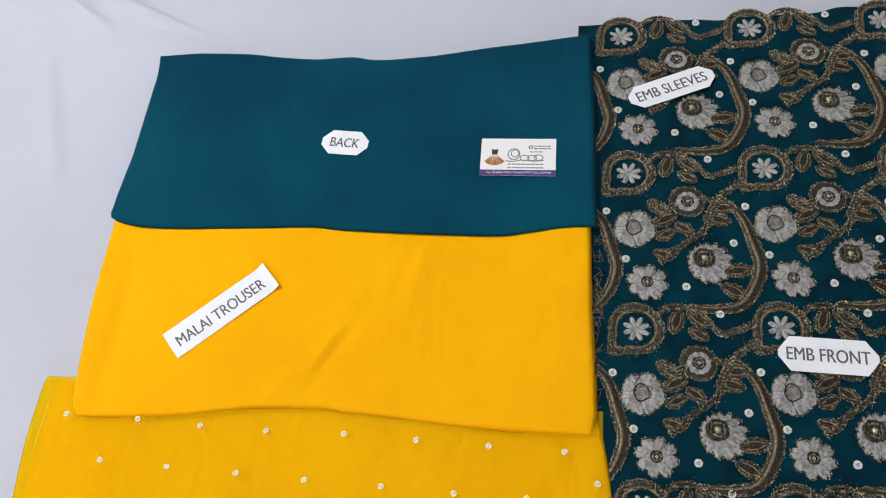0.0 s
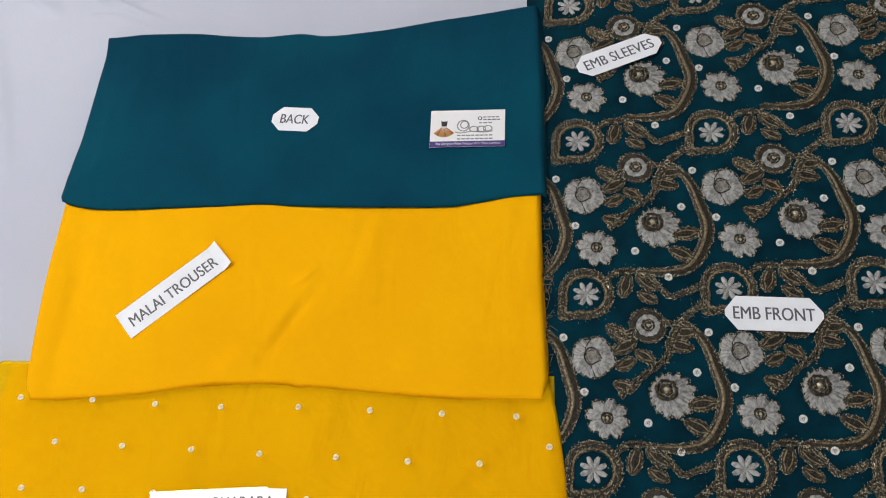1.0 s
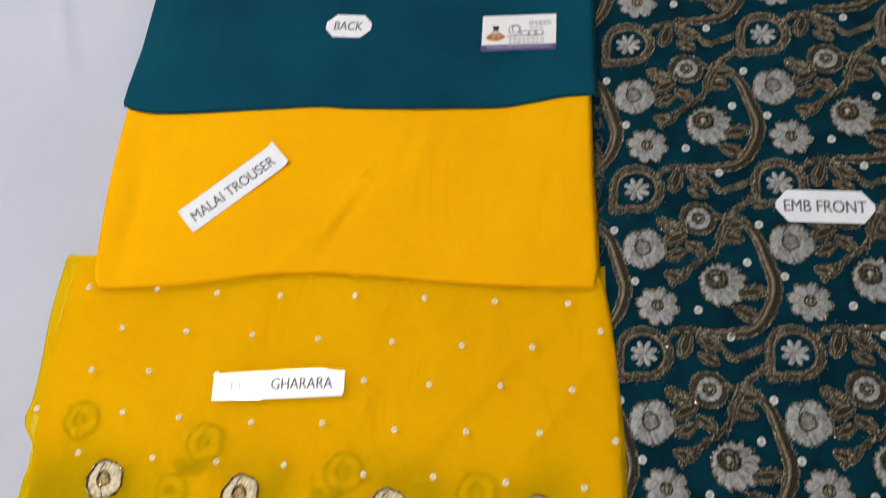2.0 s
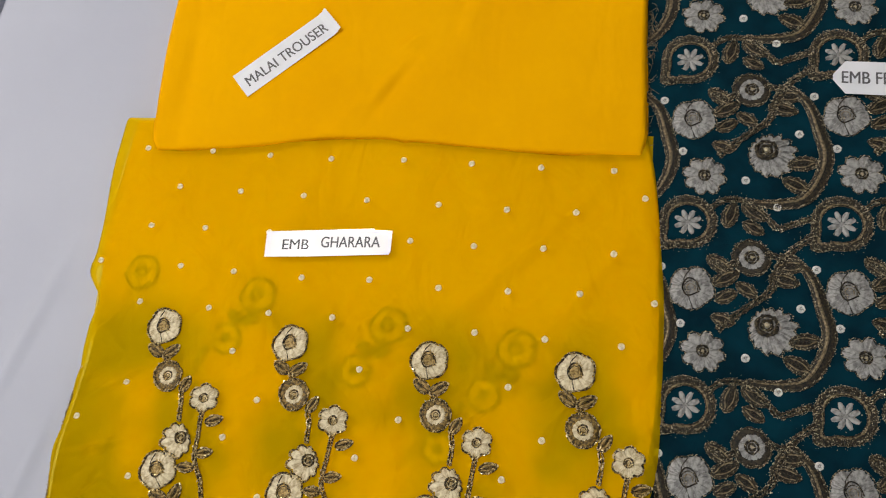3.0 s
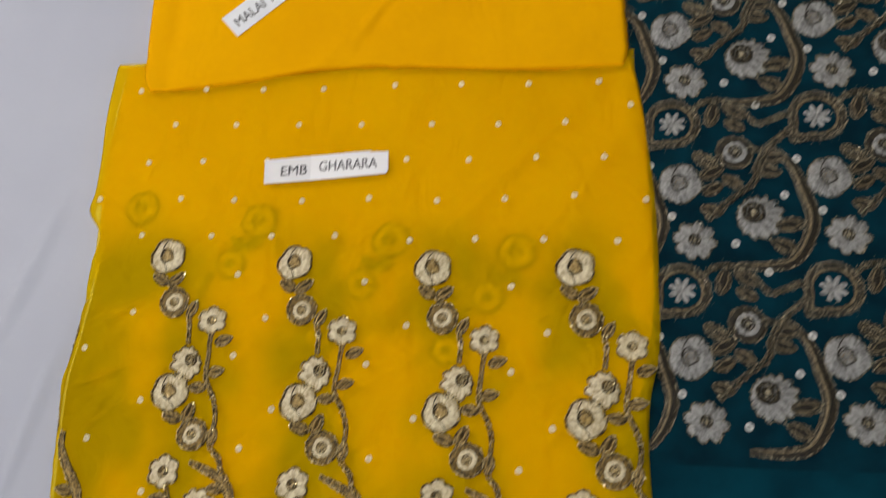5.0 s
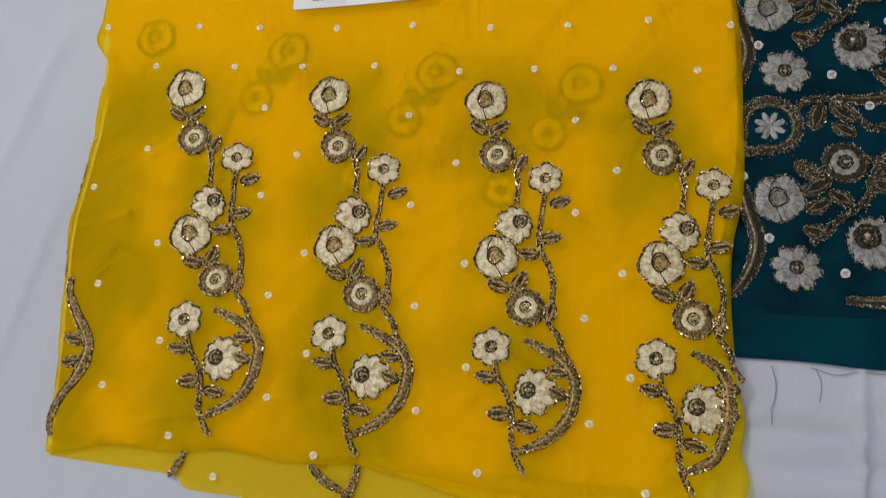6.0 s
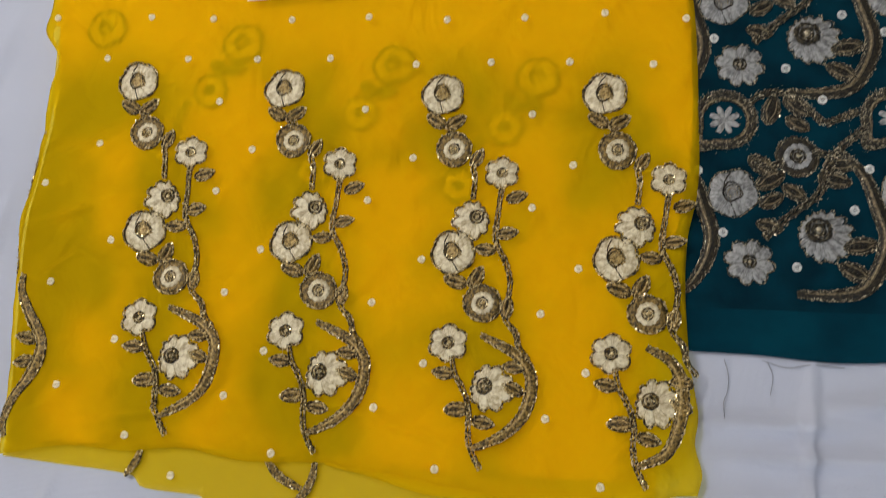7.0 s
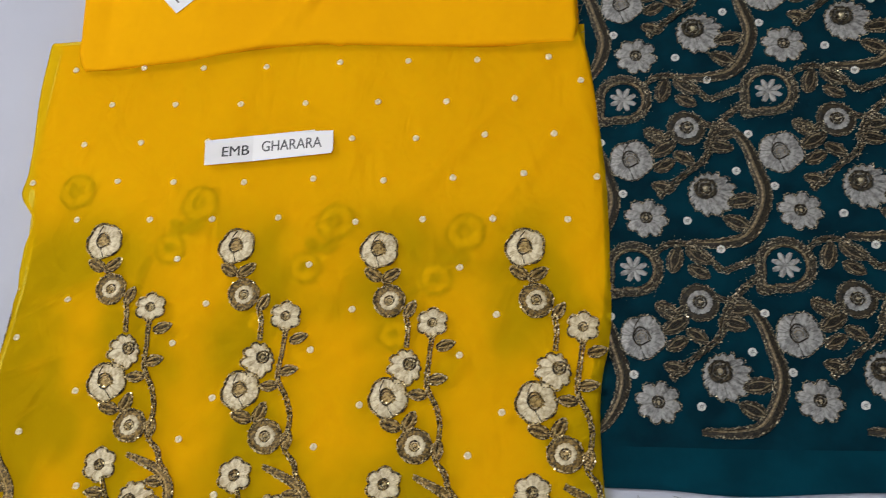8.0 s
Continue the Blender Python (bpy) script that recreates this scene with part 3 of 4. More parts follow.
sheet = part("bed_sheet", cloth(
    [(-0.475, 1.15), (-0.470, 0.75), (-0.440, 0.48), (-0.437, 0.397), (-0.444, 0.353), (-0.444, 0.327), (-0.449, 0.290), (-0.446, 0.251), (-0.433, 0.183), (-0.44, 0.0), (-0.46, -0.30), (-0.46, -0.65)],
    [(1.1, 1.15), (1.1, 0.3), (1.1, -0.65)], [(-0.475, 1.15), (0.3, 1.15), (1.1, 1.15)], [(-0.46, -0.65), (0.3, -0.65), (1.1, -0.65)],
    400, 420, sheet_height, True, 0.01), SHEET)
tagged(sheet, "white cotton bed sheet, lightly creased, spread over a mattress", "bed sheet", kind="structure")


quilt = part("folded_quilt", cloth(
    [(-0.540, 0.80), (-0.533, 0.45), (-0.531, 0.38), (-0.550, 0.2), (-0.55, -0.2)], [(-0.480, 0.80), (-0.460, 0.45), (-0.457, 0.398), (-0.462, 0.361), (-0.468, 0.327), (-0.465, 0.287), (-0.457, 0.251), (-0.447, 0.20), (-0.46, 0.0), (-0.48, -0.2)],
    [(-0.540, 0.80), (-0.480, 0.80)], [(-0.55, -0.2), (-0.48, -0.2)], 24, 160, lambda x, y: (-0.08, 0.074 + 0.004 * wave(x, y, 0.04, 30.0) + 0.004 * wave(x, y, 0.12, 31.0)), True, 0.004), SHEET)
tagged(quilt, "white folded quilt edge beside the bed sheet", "quilt")


# ---- embroidered teal cloth ----
def emb_height(x, y):
    return 0.0, 0.0042 + 0.0003 * wave(x, y, 0.05, 5.0) + 0.0002 * wave(x, y, 0.18, 6.0)


emb = thing("embroidered_fabric", "teal chiffon cloth with silver flower and antique gold embroidery", "fabric", "dress fabrics")
part("cloth", cloth(
    [(0.209, 0.672), (0.212, 0.40), (0.214, 0.1), (0.215, -0.119)], [(0.78, 0.70), (0.78, 0.3), (0.78, -0.115)],
    [(0.209, 0.672), (0.225, 0.673), (0.269, 0.677), (0.326, 0.680), (0.350, 0.679), (0.382, 0.684), (0.442, 0.688), (0.470, 0.696), (0.512, 0.695), (0.60, 0.698), (0.70, 0.697), (0.78, 0.70)],
    [(0.215, -0.119), (0.284, -0.120), (0.340, -0.123), (0.43, -0.118), (0.55, -0.12), (0.78, -0.115)], 120, 160, emb_height), TEAL_NET, emb)
part("plain_hem", cloth(
    [(0.2150, -0.088), (0.2146, -0.1195)], [(0.7802, -0.084), (0.7802, -0.1155)], [(0.2150, -0.088), (0.45, -0.0875), (0.7802, -0.084)],
    [(0.2146, -0.1195), (0.284, -0.1205), (0.340, -0.1235), (0.43, -0.1185), (0.55, -0.1205), (0.7802, -0.1155)], 120, 8,
    lambda x, y: (0.0, emb_height(x, y)[1] + 0.0003), True, 0.002, 0.0, 0.5), TEAL_HEM, emb, "plain lighter teal hem")

STITCH = ON_TEAL
E_ROSE, E_EYE, E_SUN = make_rose("rose", 0.0185, 11, 0.5 * MM), make_eye("eye_flower", 0.0112, 0.0155, 12), make_flower("sun_flower", 0.0190, 15, 0.22, 13, 0.36, -0.7, 0.42, cord=0.5 * MM, turn=0.3)
E_DAISY, E_MED = make_flower("daisy", 0.0172, 8, 0.26, 14, heart=0.26, cord=0.5 * MM), make_medallion("medallion", 0.0205, 15)
E_LEAF, E_LONG = make_leaf("leaf", 0.019, 0.0105, 16), make_leaf("leaf", 0.024, 0.0125, 17)
STITCH = WHITE_DOTS
E_DOT = make_dot("dot", 0.0034, 18)
STITCH = ON_TEAL
E_CRES = make_crescent("crescent", [(x * MM, y * MM) for x, y in ((82, -23), (100, -43), (108, -68), (113, -90), (107, -112), (95, -129), (76, -134), (49, -134))], 0.0105, 19)
E_CRES_SIDE = make_crescent("crescent", [(x * MM, y * MM) for x, y in ((84, -25), (100, -43), (108, -68), (113, -90), (107, -112), (96, -128), (90, -131))], 0.0105, 29)
E_STEM = make_stem("flower_motif", [((103, -7), (92, -15), (84, -23), (73, -41), (68, -58), (53, -70), (38, -83), (28, -93))], 0.0016, 20, 40)
E_SIDE = [make_stem("stem", [line], 0.0015, 21 + k, 22) for k, line in enumerate((
    ((17, 12), (33, 22), (48, 21), (63, 10), (73, -2)), ((75, -3), (88, 3), (100, 8)), ((66, -24), (76, -28), (84, -24)), ((22, -33), (32, -38), (44, -34))))]


def motif_bits():
    return [
        ("medallion", E_MED, 2, 0, 0), ("rose", E_ROSE, 6, -59, 0), ("eye_flower", E_EYE, 54, -29, 0), ("sun_flower", E_SUN, 66, -86, 0),
        ("daisy", E_DAISY, 17, -111, 10), ("crescent", E_CRES, 0, 0, 0), *[("stem", me, 0, 0, 0) for me in E_SIDE],
        leaf_at(E_LONG, 33, -3, 40, 21), leaf_at(E_LONG, 46, 18, 70, 2), leaf_at(E_LEAF, 47, 2, 66, -9), leaf_at(E_LONG, 19, -30, 41, -45),
        leaf_at(E_LONG, 24, -54, 42, -43), leaf_at(E_LEAF, 26, -68, 41, -60), leaf_at(E_LONG, 68, -44, 93, -50), leaf_at(E_LONG, 72, -36, 92, -34),
        leaf_at(E_LONG, 106, -95, 83, -99), leaf_at(E_LONG, 100, -122, 76, -110), leaf_at(E_LEAF, 41, -86, 22, -81), leaf_at(E_LEAF, 58, -62, 42, -52),
        ("dot", E_DOT, 74, 17, 0), ("dot", E_DOT, -18, -41, 40), ("dot", E_DOT, -1, -89, 80), ("dot", E_DOT, 50, -114, 20), ("dot", E_DOT, 92, -70, 60),
    ]


# columns of motifs: the place of a column's first medallion and how it drifts from row to row
for col in range(-1, 4):
    for row, y in enumerate((0.6545, 0.4905, 0.3355, 0.1870, 0.0410)):
        x = (0.2500, 0.2562, 0.2613, 0.2642, 0.2672)[row] + col * (0.1258 - 0.0037 * row)
        size = (0.1258 - 0.0037 * row) / 0.1222
        y += 0.0105 * col - 0.002 * col * row
        if col < 0:
            place("crescent", E_CRES_SIDE, emb, x, y, 0.0045, size=size)
            continue
        stitched(motif_bits(), place("flower_motif", E_STEM, emb, x, y, 0.0045, size=size))


fringe, rng_ = bmesh.new(), random.Random(71)
for i in range(60):
    y = rng_.uniform(0.25, 0.43)
    x = 0.226 + rng_.uniform(-0.002, 0.004)
    pts = spline([np.array((x, y)), np.array((x + rng_.uniform(0.002, 0.007), y + rng_.uniform(-0.004, 0.004))), np.array((x + rng_.uniform(0.0, 0.010), y + rng_.uniform(-0.012, 0.012)))], 0.003)
    tube(fringe, pts, [0.00025] * len(pts), 3, 4, 0.0055)
tagged(part("raw_edge_fringe", fringe, ON_TEAL, emb, "frayed gold threads along the raw edge"), kind="stuff")


# ---- yellow chiffon with sprigs ----
def lower_height(x, y):
    lift = 0.0042 * smooth01(0.205, 0.222, x) * smooth01(-0.125, -0.115, y)
    return lift, 0.0022 + 0.0006 * wave(x, y, 0.06, 8.0)


def ridge(x, y, cx, cy, a, length, width, tall):
    """One crease of a cloth: a long low ridge through (cx, cy) at an angle."""
    c, w = math.cos(a), math.sin(a)
    u, v = (x - cx) * c + (y - cy) * w, -(x - cx) * w + (y - cy) * c
    return tall * math.exp(-(v / width) ** 2) * math.exp(-(u / length) ** 2)


CHIFFON_CREASES = [
    (-0.185, 0.020, 0.55, 0.030, 0.004, 0.0022), (-0.200, -0.040, 0.35, 0.026, 0.003, 0.0020), (-0.195, -0.075, 0.75, 0.022, 0.003, 0.0020),
    (-0.175, -0.070, -0.40, 0.025, 0.003, 0.0016), (-0.120, -0.180, 0.20, 0.040, 0.004, 0.0020), (0.060, -0.180, -0.25, 0.035, 0.004, 0.0018),
    (0.150, 0.160, 0.85, 0.060, 0.008, 0.0022), (0.185, 0.115, 0.95, 0.060, 0.008, 0.0022), (0.110, 0.120, 0.85, 0.050, 0.010, 0.0018), (0.200, -0.185, 0.9, 0.020, 0.003, 0.0020),
]


def upper_height(x, y):
    # ripples run slantwise over the free part and lie flat under the paper slip
    free = 1 - math.exp(-(((x + 0.03) / 0.07) ** 2 + ((y - 0.15) / 0.03) ** 2))
    low = 1 - smooth01(0.06, 0.13, y)
    z = 0.0112 + 0.0010 * low + free * (0.0012 * wave(x, y, 0.10, 9.0) + 0.0016 * wave(x - 0.7 * y, 0.35 * y, 0.040, 10.0) + low * (0.0036 * wave(x, y, 0.045, 23.0) + 0.0022 * wave(x - y, 0.6 * y, 0.020, 24.0)))
    # sharper creases that fan out from the turned side and from the corner under the upper cloth
    for cx, cy, a, length, width, tall in CHIFFON_CREASES:
        z += 1.5 * ridge(x, y, cx, cy, a, length, 0.8 * width, tall)
    return 0.002 * smooth01(0.165, 0.205, x), z


ghar = thing("chiffon_fabric", "sheer yellow chiffon cloth with beaded flower sprigs, folded in layers", "fabric", "dress fabrics")
part("lower_layer", cloth(
    [(-0.240, 0.262), (-0.239, 0.10), (-0.229, 0.02), (-0.231, -0.05), (-0.226, -0.12), (-0.222, -0.213)], [(0.236, 0.262), (0.238, 0.1), (0.226, -0.05), (0.224, -0.15), (0.222, -0.222)],
    [(-0.240, 0.262), (0, 0.264), (0.236, 0.262)],
    [(-0.222, -0.213), (-0.18, -0.216), (-0.128, -0.220), (-0.116, -0.228), (-0.075, -0.231), (-0.070, -0.237), (-0.012, -0.240), (0.06, -0.246), (0.13, -0.242), (0.19, -0.228), (0.222, -0.222)],
    120, 120, lower_height, False), CHIFFON_THIN, ghar, "paler single layer of sheer yellow chiffon")
def middle_height(x, y):
    return lower_height(x, y)[0] + 0.0024, 0.0016 + 0.0008 * wave(x, y, 0.07, 12.0)


part("inner_fold", cloth(
    [(-0.2420, 0.264), (-0.2435, 0.18), (-0.2425, 0.118)], [(0.230, 0.262), (0.243, 0.19), (0.246, 0.118)],
    [(-0.2420, 0.264), (0, 0.266), (0.230, 0.262)], [(-0.2425, 0.118), (-0.12, 0.110), (0.0, 0.106), (0.12, 0.104), (0.246, 0.118)],
    60, 24, middle_height, False), CHIFFON_BASE, ghar)
part("middle_layer", cloth(
    [(-0.2395, 0.120), (-0.2292, 0.06), (-0.2315, 0.0), (-0.2348, -0.05), (-0.2270, -0.13), (-0.2195, -0.203)], [(0.247, 0.120), (0.247, 0.03), (0.238, -0.03), (0.220, -0.10), (0.208, -0.205)],
    [(-0.232, 0.120), (-0.12, 0.112), (0, 0.108), (0.12, 0.106), (0.247, 0.120)], [(-0.196, -0.203), (-0.05, -0.200), (0.1, -0.206), (0.208, -0.205)],
    90, 70, middle_height, False), LINING, ghar)
part("upper_layer", cloth(
    [(-0.241, 0.266), (-0.242, 0.247), (-0.243, 0.207), (-0.241, 0.168), (-0.240, 0.129), (-0.242, 0.108), (-0.228, 0.086), (-0.230, 0.055), (-0.231, 0.022), (-0.2325, -0.012), (-0.2360, -0.05), (-0.2310, -0.100), (-0.225, -0.153), (-0.221, -0.212)],
    [(0.231, 0.262), (0.240, 0.219), (0.248, 0.145), (0.251, 0.099), (0.251, 0.0), (0.243, -0.045), (0.241, -0.08), (0.243, -0.125), (0.248, -0.16), (0.246, -0.180), (0.250, -0.197), (0.247, -0.211)],
    [(-0.241, 0.266), (-0.228, 0.266), (0, 0.268), (0.231, 0.262)],
    [(-0.221, -0.212), (-0.176, -0.2035), (-0.130, -0.2045), (-0.090, -0.2005), (-0.046, -0.2065), (0.003, -0.2045), (0.024, -0.2075), (0.054, -0.2105), (0.084, -0.2145), (0.112, -0.2175), (0.147, -0.2245), (0.179, -0.2270), (0.216, -0.2200), (0.232, -0.2125), (0.247, -0.211)],
    200, 220, upper_height, False, 0.012, 0.0, 0.40), CHIFFON, ghar)

part("turned_hem", cloth(
    [(0.000, -0.198), (0.010, -0.206)], [(0.186, -0.215), (0.188, -0.231)],
    [(0.000, -0.198), (0.09, -0.205), (0.186, -0.215)], [(0.010, -0.206), (0.040, -0.2115), (0.072, -0.2195), (0.102, -0.2220), (0.147, -0.2290), (0.188, -0.231)],
    60, 10, lambda x, y: (0.0050, 0.0022 + 0.0012 * wave(x, y, 0.02, 28.0)), False, 0.003), CHIFFON, ghar, "orange-yellow fold of the turned hem")

STITCH = ON_YELLOW
G_ROSE, G_EYE, G_HALF = make_rose("rose", 0.0152, 31), make_eye("eye_flower", 0.0085, 0.0128, 32), make_flower("half_flower", 0.0128, 10, 0.24, 33, 0.42, 3.7, 0.36)
G_HALF_B, G_DAISY, G_DAISY_B = make_flower("half_flower", 0.0142, 10, 0.24, 34, 0.40, -0.2, 0.34), make_flower("daisy", 0.0116, 6, 0.22, 35, heart=0.3), make_flower("daisy", 0.0128, 6, 0.22, 36, heart=0.3)
G_LEAF, G_WIDE = make_leaf("leaf", 0.0148, 0.0078, 37), make_leaf("leaf", 0.0165, 0.0092, 38)
STITCH = CREAM_DOTS
G_DOT = make_dot("dot", 0.0027, 39)
STITCH = ON_YELLOW
CURVE = [(x * MM, y * MM) for x, y in ((44, -175), (58, -181), (71, -188), (79, -199), (80, -213), (75, -228), (64, -240), (52, -247), (45, -250))]
G_CRES = make_crescent("crescent", CURVE, 0.0072, 40)
G_CRES_EDGE = make_crescent("crescent", [(min(x, 0.060 + 0.45 * (x - 0.060)) if x > 0.060 else x, y) for x, y in CURVE], 0.0075, 43)
G_STEM = make_stem("flower_sprig", [((50, -69), (49, -85), (48, -104), (50, -112), (57, -124), (61, -138), (60, -150), (59, -162), (67, -172), (70, -181), (77, -189))], 0.0011, 41, 14)
G_SIDE = [make_stem("stem", [line], 0.0011, 44 + k, 6) for k, line in enumerate((
    ((27, -52), (30, -64), (30, -79)), ((25, -191), (29, -203), (36, -214), (40, -225), (41, -240), (44, -251), (51, -263)), ((8, -26), (10, -31)), ((33, -140), (36, -143))))]


def sprig_bits():
    return [
        ("rose", G_ROSE, 0, 0, 0), ("eye_flower", G_EYE, 13, -42, 0), ("half_flower", G_HALF, 34, -92, 0), ("daisy", G_DAISY, 49, -59, 0), ("rose", G_ROSE, 19, -119, 15),
        ("eye_flower", G_EYE, 43, -153, 30), ("daisy", G_DAISY_B, 22, -182, 0), ("half_flower", G_HALF_B, 49, -209, 0), ("crescent", G_CRES, 0, 0, 0), *[("stem", me, 0, 0, 0) for me in G_SIDE],
        leaf_at(G_WIDE, 5, -25, -10, -16), leaf_at(G_WIDE, 6, -26, 20, -15), leaf_at(G_LEAF, 27, -55, 34, -42), leaf_at(G_LEAF, 54, -79, 68, -74), leaf_at(G_LEAF, 49, -104, 64, -101),
        leaf_at(G_LEAF, 49, -115, 36, -115), leaf_at(G_WIDE, 31, -141, 15, -137), leaf_at(G_WIDE, 34, -143, 42, -125), leaf_at(G_LEAF, 59, -162, 61, -146), leaf_at(G_LEAF, 75, -195, 59, -195),
        leaf_at(G_LEAF, 75, -212, 62, -207), leaf_at(G_LEAF, 28, -203, 11, -202), leaf_at(G_WIDE, 40, -225, 23, -227), leaf_at(G_LEAF, 43, -232, 58, -234),
    ]


def on_upper(x, y):
    return sum(upper_height(x, y)) + 0.0001


def draped(me, x, y, turn, z):
    """A copy of stitches that follows the ripples of the cloth under it."""
    me, m = me.copy(), pose(x, y, 0, 0, 0, turn)
    for v in me.vertices:
        q = m @ (v.co / K)
        v.co.z += K * (on_upper(q.x, q.y) - z)
    return me


for x, y, turn, size in ((-0.161, 0.065, 2.5, 0.990), (-0.046, 0.060, -0.3, 0.984), (0.072, 0.0555, -2.2, 0.976), (0.1865, 0.056, -4.9, 0.993)):
    z0 = on_upper(x, y)
    sprig = place("flower_sprig", draped(G_STEM, x, y, turn, z0), ghar, x, y, z0, turn, size=size)
    c, w = size * math.cos(math.radians(turn)), size * math.sin(math.radians(turn))
    for name, me, u, v, a in sprig_bits():
        if x > 0.15 and name == "crescent":
            me = G_CRES_EDGE
        u, v = u * MM, v * MM
        gx, gy = x + u * c - v * w, y + u * w + v * c
        place(name, draped(me, gx, gy, turn + a, z0), sprig, u, v, 0.0, a)


def dot_row(y0, y1, xs):
    """A row of sewn dots, in thousandths of a drafting unit: its height at both ends and the places along it."""
    for i, x in enumerate(xs):
        y = y0 + (y1 - y0) * i / max(1, len(xs) - 1) + 3 * wave(i, y0, 0.7, 4.0)
        place("dot", G_DOT, ghar, x * MM, y * MM, on_upper(x * MM, y * MM), 40 * i)


# staggered rows above the sprigs
dot_row(230, 225, (-217, -152, -96, -39, 27, 87, 146, 206))
dot_row(193, 187, (-176, -117, -58, 0, 63, 121, 178))
dot_row(157, 153, (-195, -143, -83, 43, 97, 154, 210))
dot_row(120, 116, (-236, -158, -108, -46, 13, 72, 129, 186, 243))
dot_row(86, 79, (-189, -124, -69, -13, 51, 106, 162, 220))
dot_row(201, 201, (232,))
# and between their columns
dot_row(48, 40, (-94, 17, 137))
dot_row(17, 4, (-183, -64, 54, 166))
dot_row(-15, -30, (-220, -87, 24, 139))
dot_row(-59, -69, (-161, -49, 65, 171))
dot_row(-91, -101, (-201, -72, 33, 147))
dot_row(-130, -140, (-147, -39, 71, 177))
dot_row(-162, -169, (-184, -63, 40, 152))
dot_row(-194, -210, (-128, -26, 83, 187))

# the next sprig, folded under at the side, and the beaded turn of the edge
edge_bm, rng_ = bmesh.new(), random.Random(61)
rope(edge_bm, [(-0.2295, 0.026), (-0.2310, 0.008), (-0.2335, -0.026), (-0.2340, -0.055), (-0.2300, -0.090)], 0.0010, rng_, density=0.5, z=0.0082)
part("beaded_edge", edge_bm, ON_YELLOW, ghar)
side_spray = make_crescent("crescent", [(-0.224, -0.086), (-0.222, -0.098), (-0.213, -0.113), (-0.2035, -0.127), (-0.1995, -0.141), (-0.204, -0.158), (-0.213, -0.174), (-0.217, -0.190), (-0.214, -0.200)], 0.0074, 62)
place("crescent", draped(side_spray, 0, 0, 0, 0.0), ghar)
for x, y, a in ((-0.204, -0.133, 172), (-0.204, -0.147, 190)):
    z = on_upper(x, y)
    place("leaf", draped(G_LEAF, x, y, a, z), ghar, x, y, z, a)
for x, y in ((-0.097, -0.219), (0.021, -0.233)):
    place("dot", G_DOT, ghar, x, y, 0.0026)
place("crescent", make_crescent("crescent", [(-0.120, -0.203), (-0.123, -0.212), (-0.129, -0.221)], 0.0040, 63), ghar, 0, 0, 0.0032)
place("crescent", make_crescent("crescent", [(-0.032, -0.205), (-0.020, -0.216), (-0.006, -0.222)], 0.0045, 64), ghar, 0, 0, 0.0032)
place("crescent", make_crescent("crescent", [(0.002, -0.204), (0.001, -0.214), (-0.003, -0.224), (-0.011, -0.232)], 0.0040, 65), ghar, 0, 0, 0.0032)

# sprigs of the layer below, mirrored, whose reverse shows faintly through the upper one
REVERSE_CORD = cloth_material("olive_reverse_stitch", (0.14, 0.14, 0.006), (0.26, 0.23, 0.010), 0.0005, 0.9, 0.0, 90.0, 0.2, spec=0.03)
REVERSE_FILL = cloth_material("yellow_reverse_stitch", (0.80, 0.50, 0.003), (0.98, 0.62, 0.004), 0.0005, 0.9, 0.0, 90.0, 0.2, spec=0.03)
STITCH = [REVERSE_FILL, REVERSE_CORD, REVERSE_CORD, REVERSE_CORD, REVERSE_FILL, REVERSE_FILL]
R_ROSE, R_EYE = make_rose("reverse_rose", 0.0150, 51, 0.9 * MM), make_eye("reverse_flower", 0.0085, 0.0125, 52)
R_DAISY, R_LEAF = make_flower("reverse_daisy", 0.0118, 6, 0.22, 53, heart=0.3, cord=0.9 * MM), make_leaf("reverse_leaf", 0.0150, 0.0080, 54)
R_STEM = make_stem("reverse_stem", [((-27, -52), (-30, -64), (-30, -79))], 0.0013, 55)
STITCH = ON_YELLOW
for x, y, turn in ((-0.197, 0.113, -8.0), (-0.085, 0.100, -10.0), (0.033, 0.082, -12.0), (0.139, 0.072, -12.0)):
    if x < -0.15:  # the outermost one is turned under, all but its top
        place("reverse_rose", R_ROSE, ghar, x, y, 0.0062)
        continue
    hidden = place("reverse_sprig", R_STEM, ghar, x, y, 0.0062, turn)
    for name, me, u, v, a in (
            ("reverse_rose", R_ROSE, 0, 0, 0), ("reverse_flower", R_EYE, -13, -42, 0), ("reverse_daisy", R_DAISY, -34, -92, 0),
            ("reverse_leaf", R_LEAF, -5, -25, 30), ("reverse_leaf", R_LEAF, -6, -26, 150)):
        place(name, me, hidden, u * MM, v * MM, 0.0, a)


# ---- plain folded cloths ----
def malai_height(x, y):
    z = 0.0145 + 0.0010 * wave(x, y, 0.14, 14.0) + 0.0014 * wave(0.5 * x, y + 0.3 * x, 0.05, 15.0) + 0.0004 * wave(x, 0.3 * y, 0.02, 21.0)
    z -= ridge(x, y, -0.194, 0.31, 1.60, 0.12, 0.009, 0.0028)
    bend = y + 0.8 * (x - 0.02) ** 2
    z += ridge(x, bend, 0.0, 0.300, 1.05, 0.035, 0.005, 0.0022) - ridge(x, bend, 0.010, 0.300, 1.05, 0.035, 0.005, 0.0020)
    z += ridge(x, y, 0.018, 0.345, 0.75, 0.014, 0.0035, 0.0026) - ridge(x, y, 0.060, 0.375, 1.3, 0.04, 0.006, 0.0016) + ridge(x, y, -0.03, 0.27, 0.9, 0.03, 0.006, 0.0018)
    base = 0.0102 * (1 - smooth01(0.258, 0.268, y)) * smooth01(-0.236, -0.228, x)
    return base, z - base


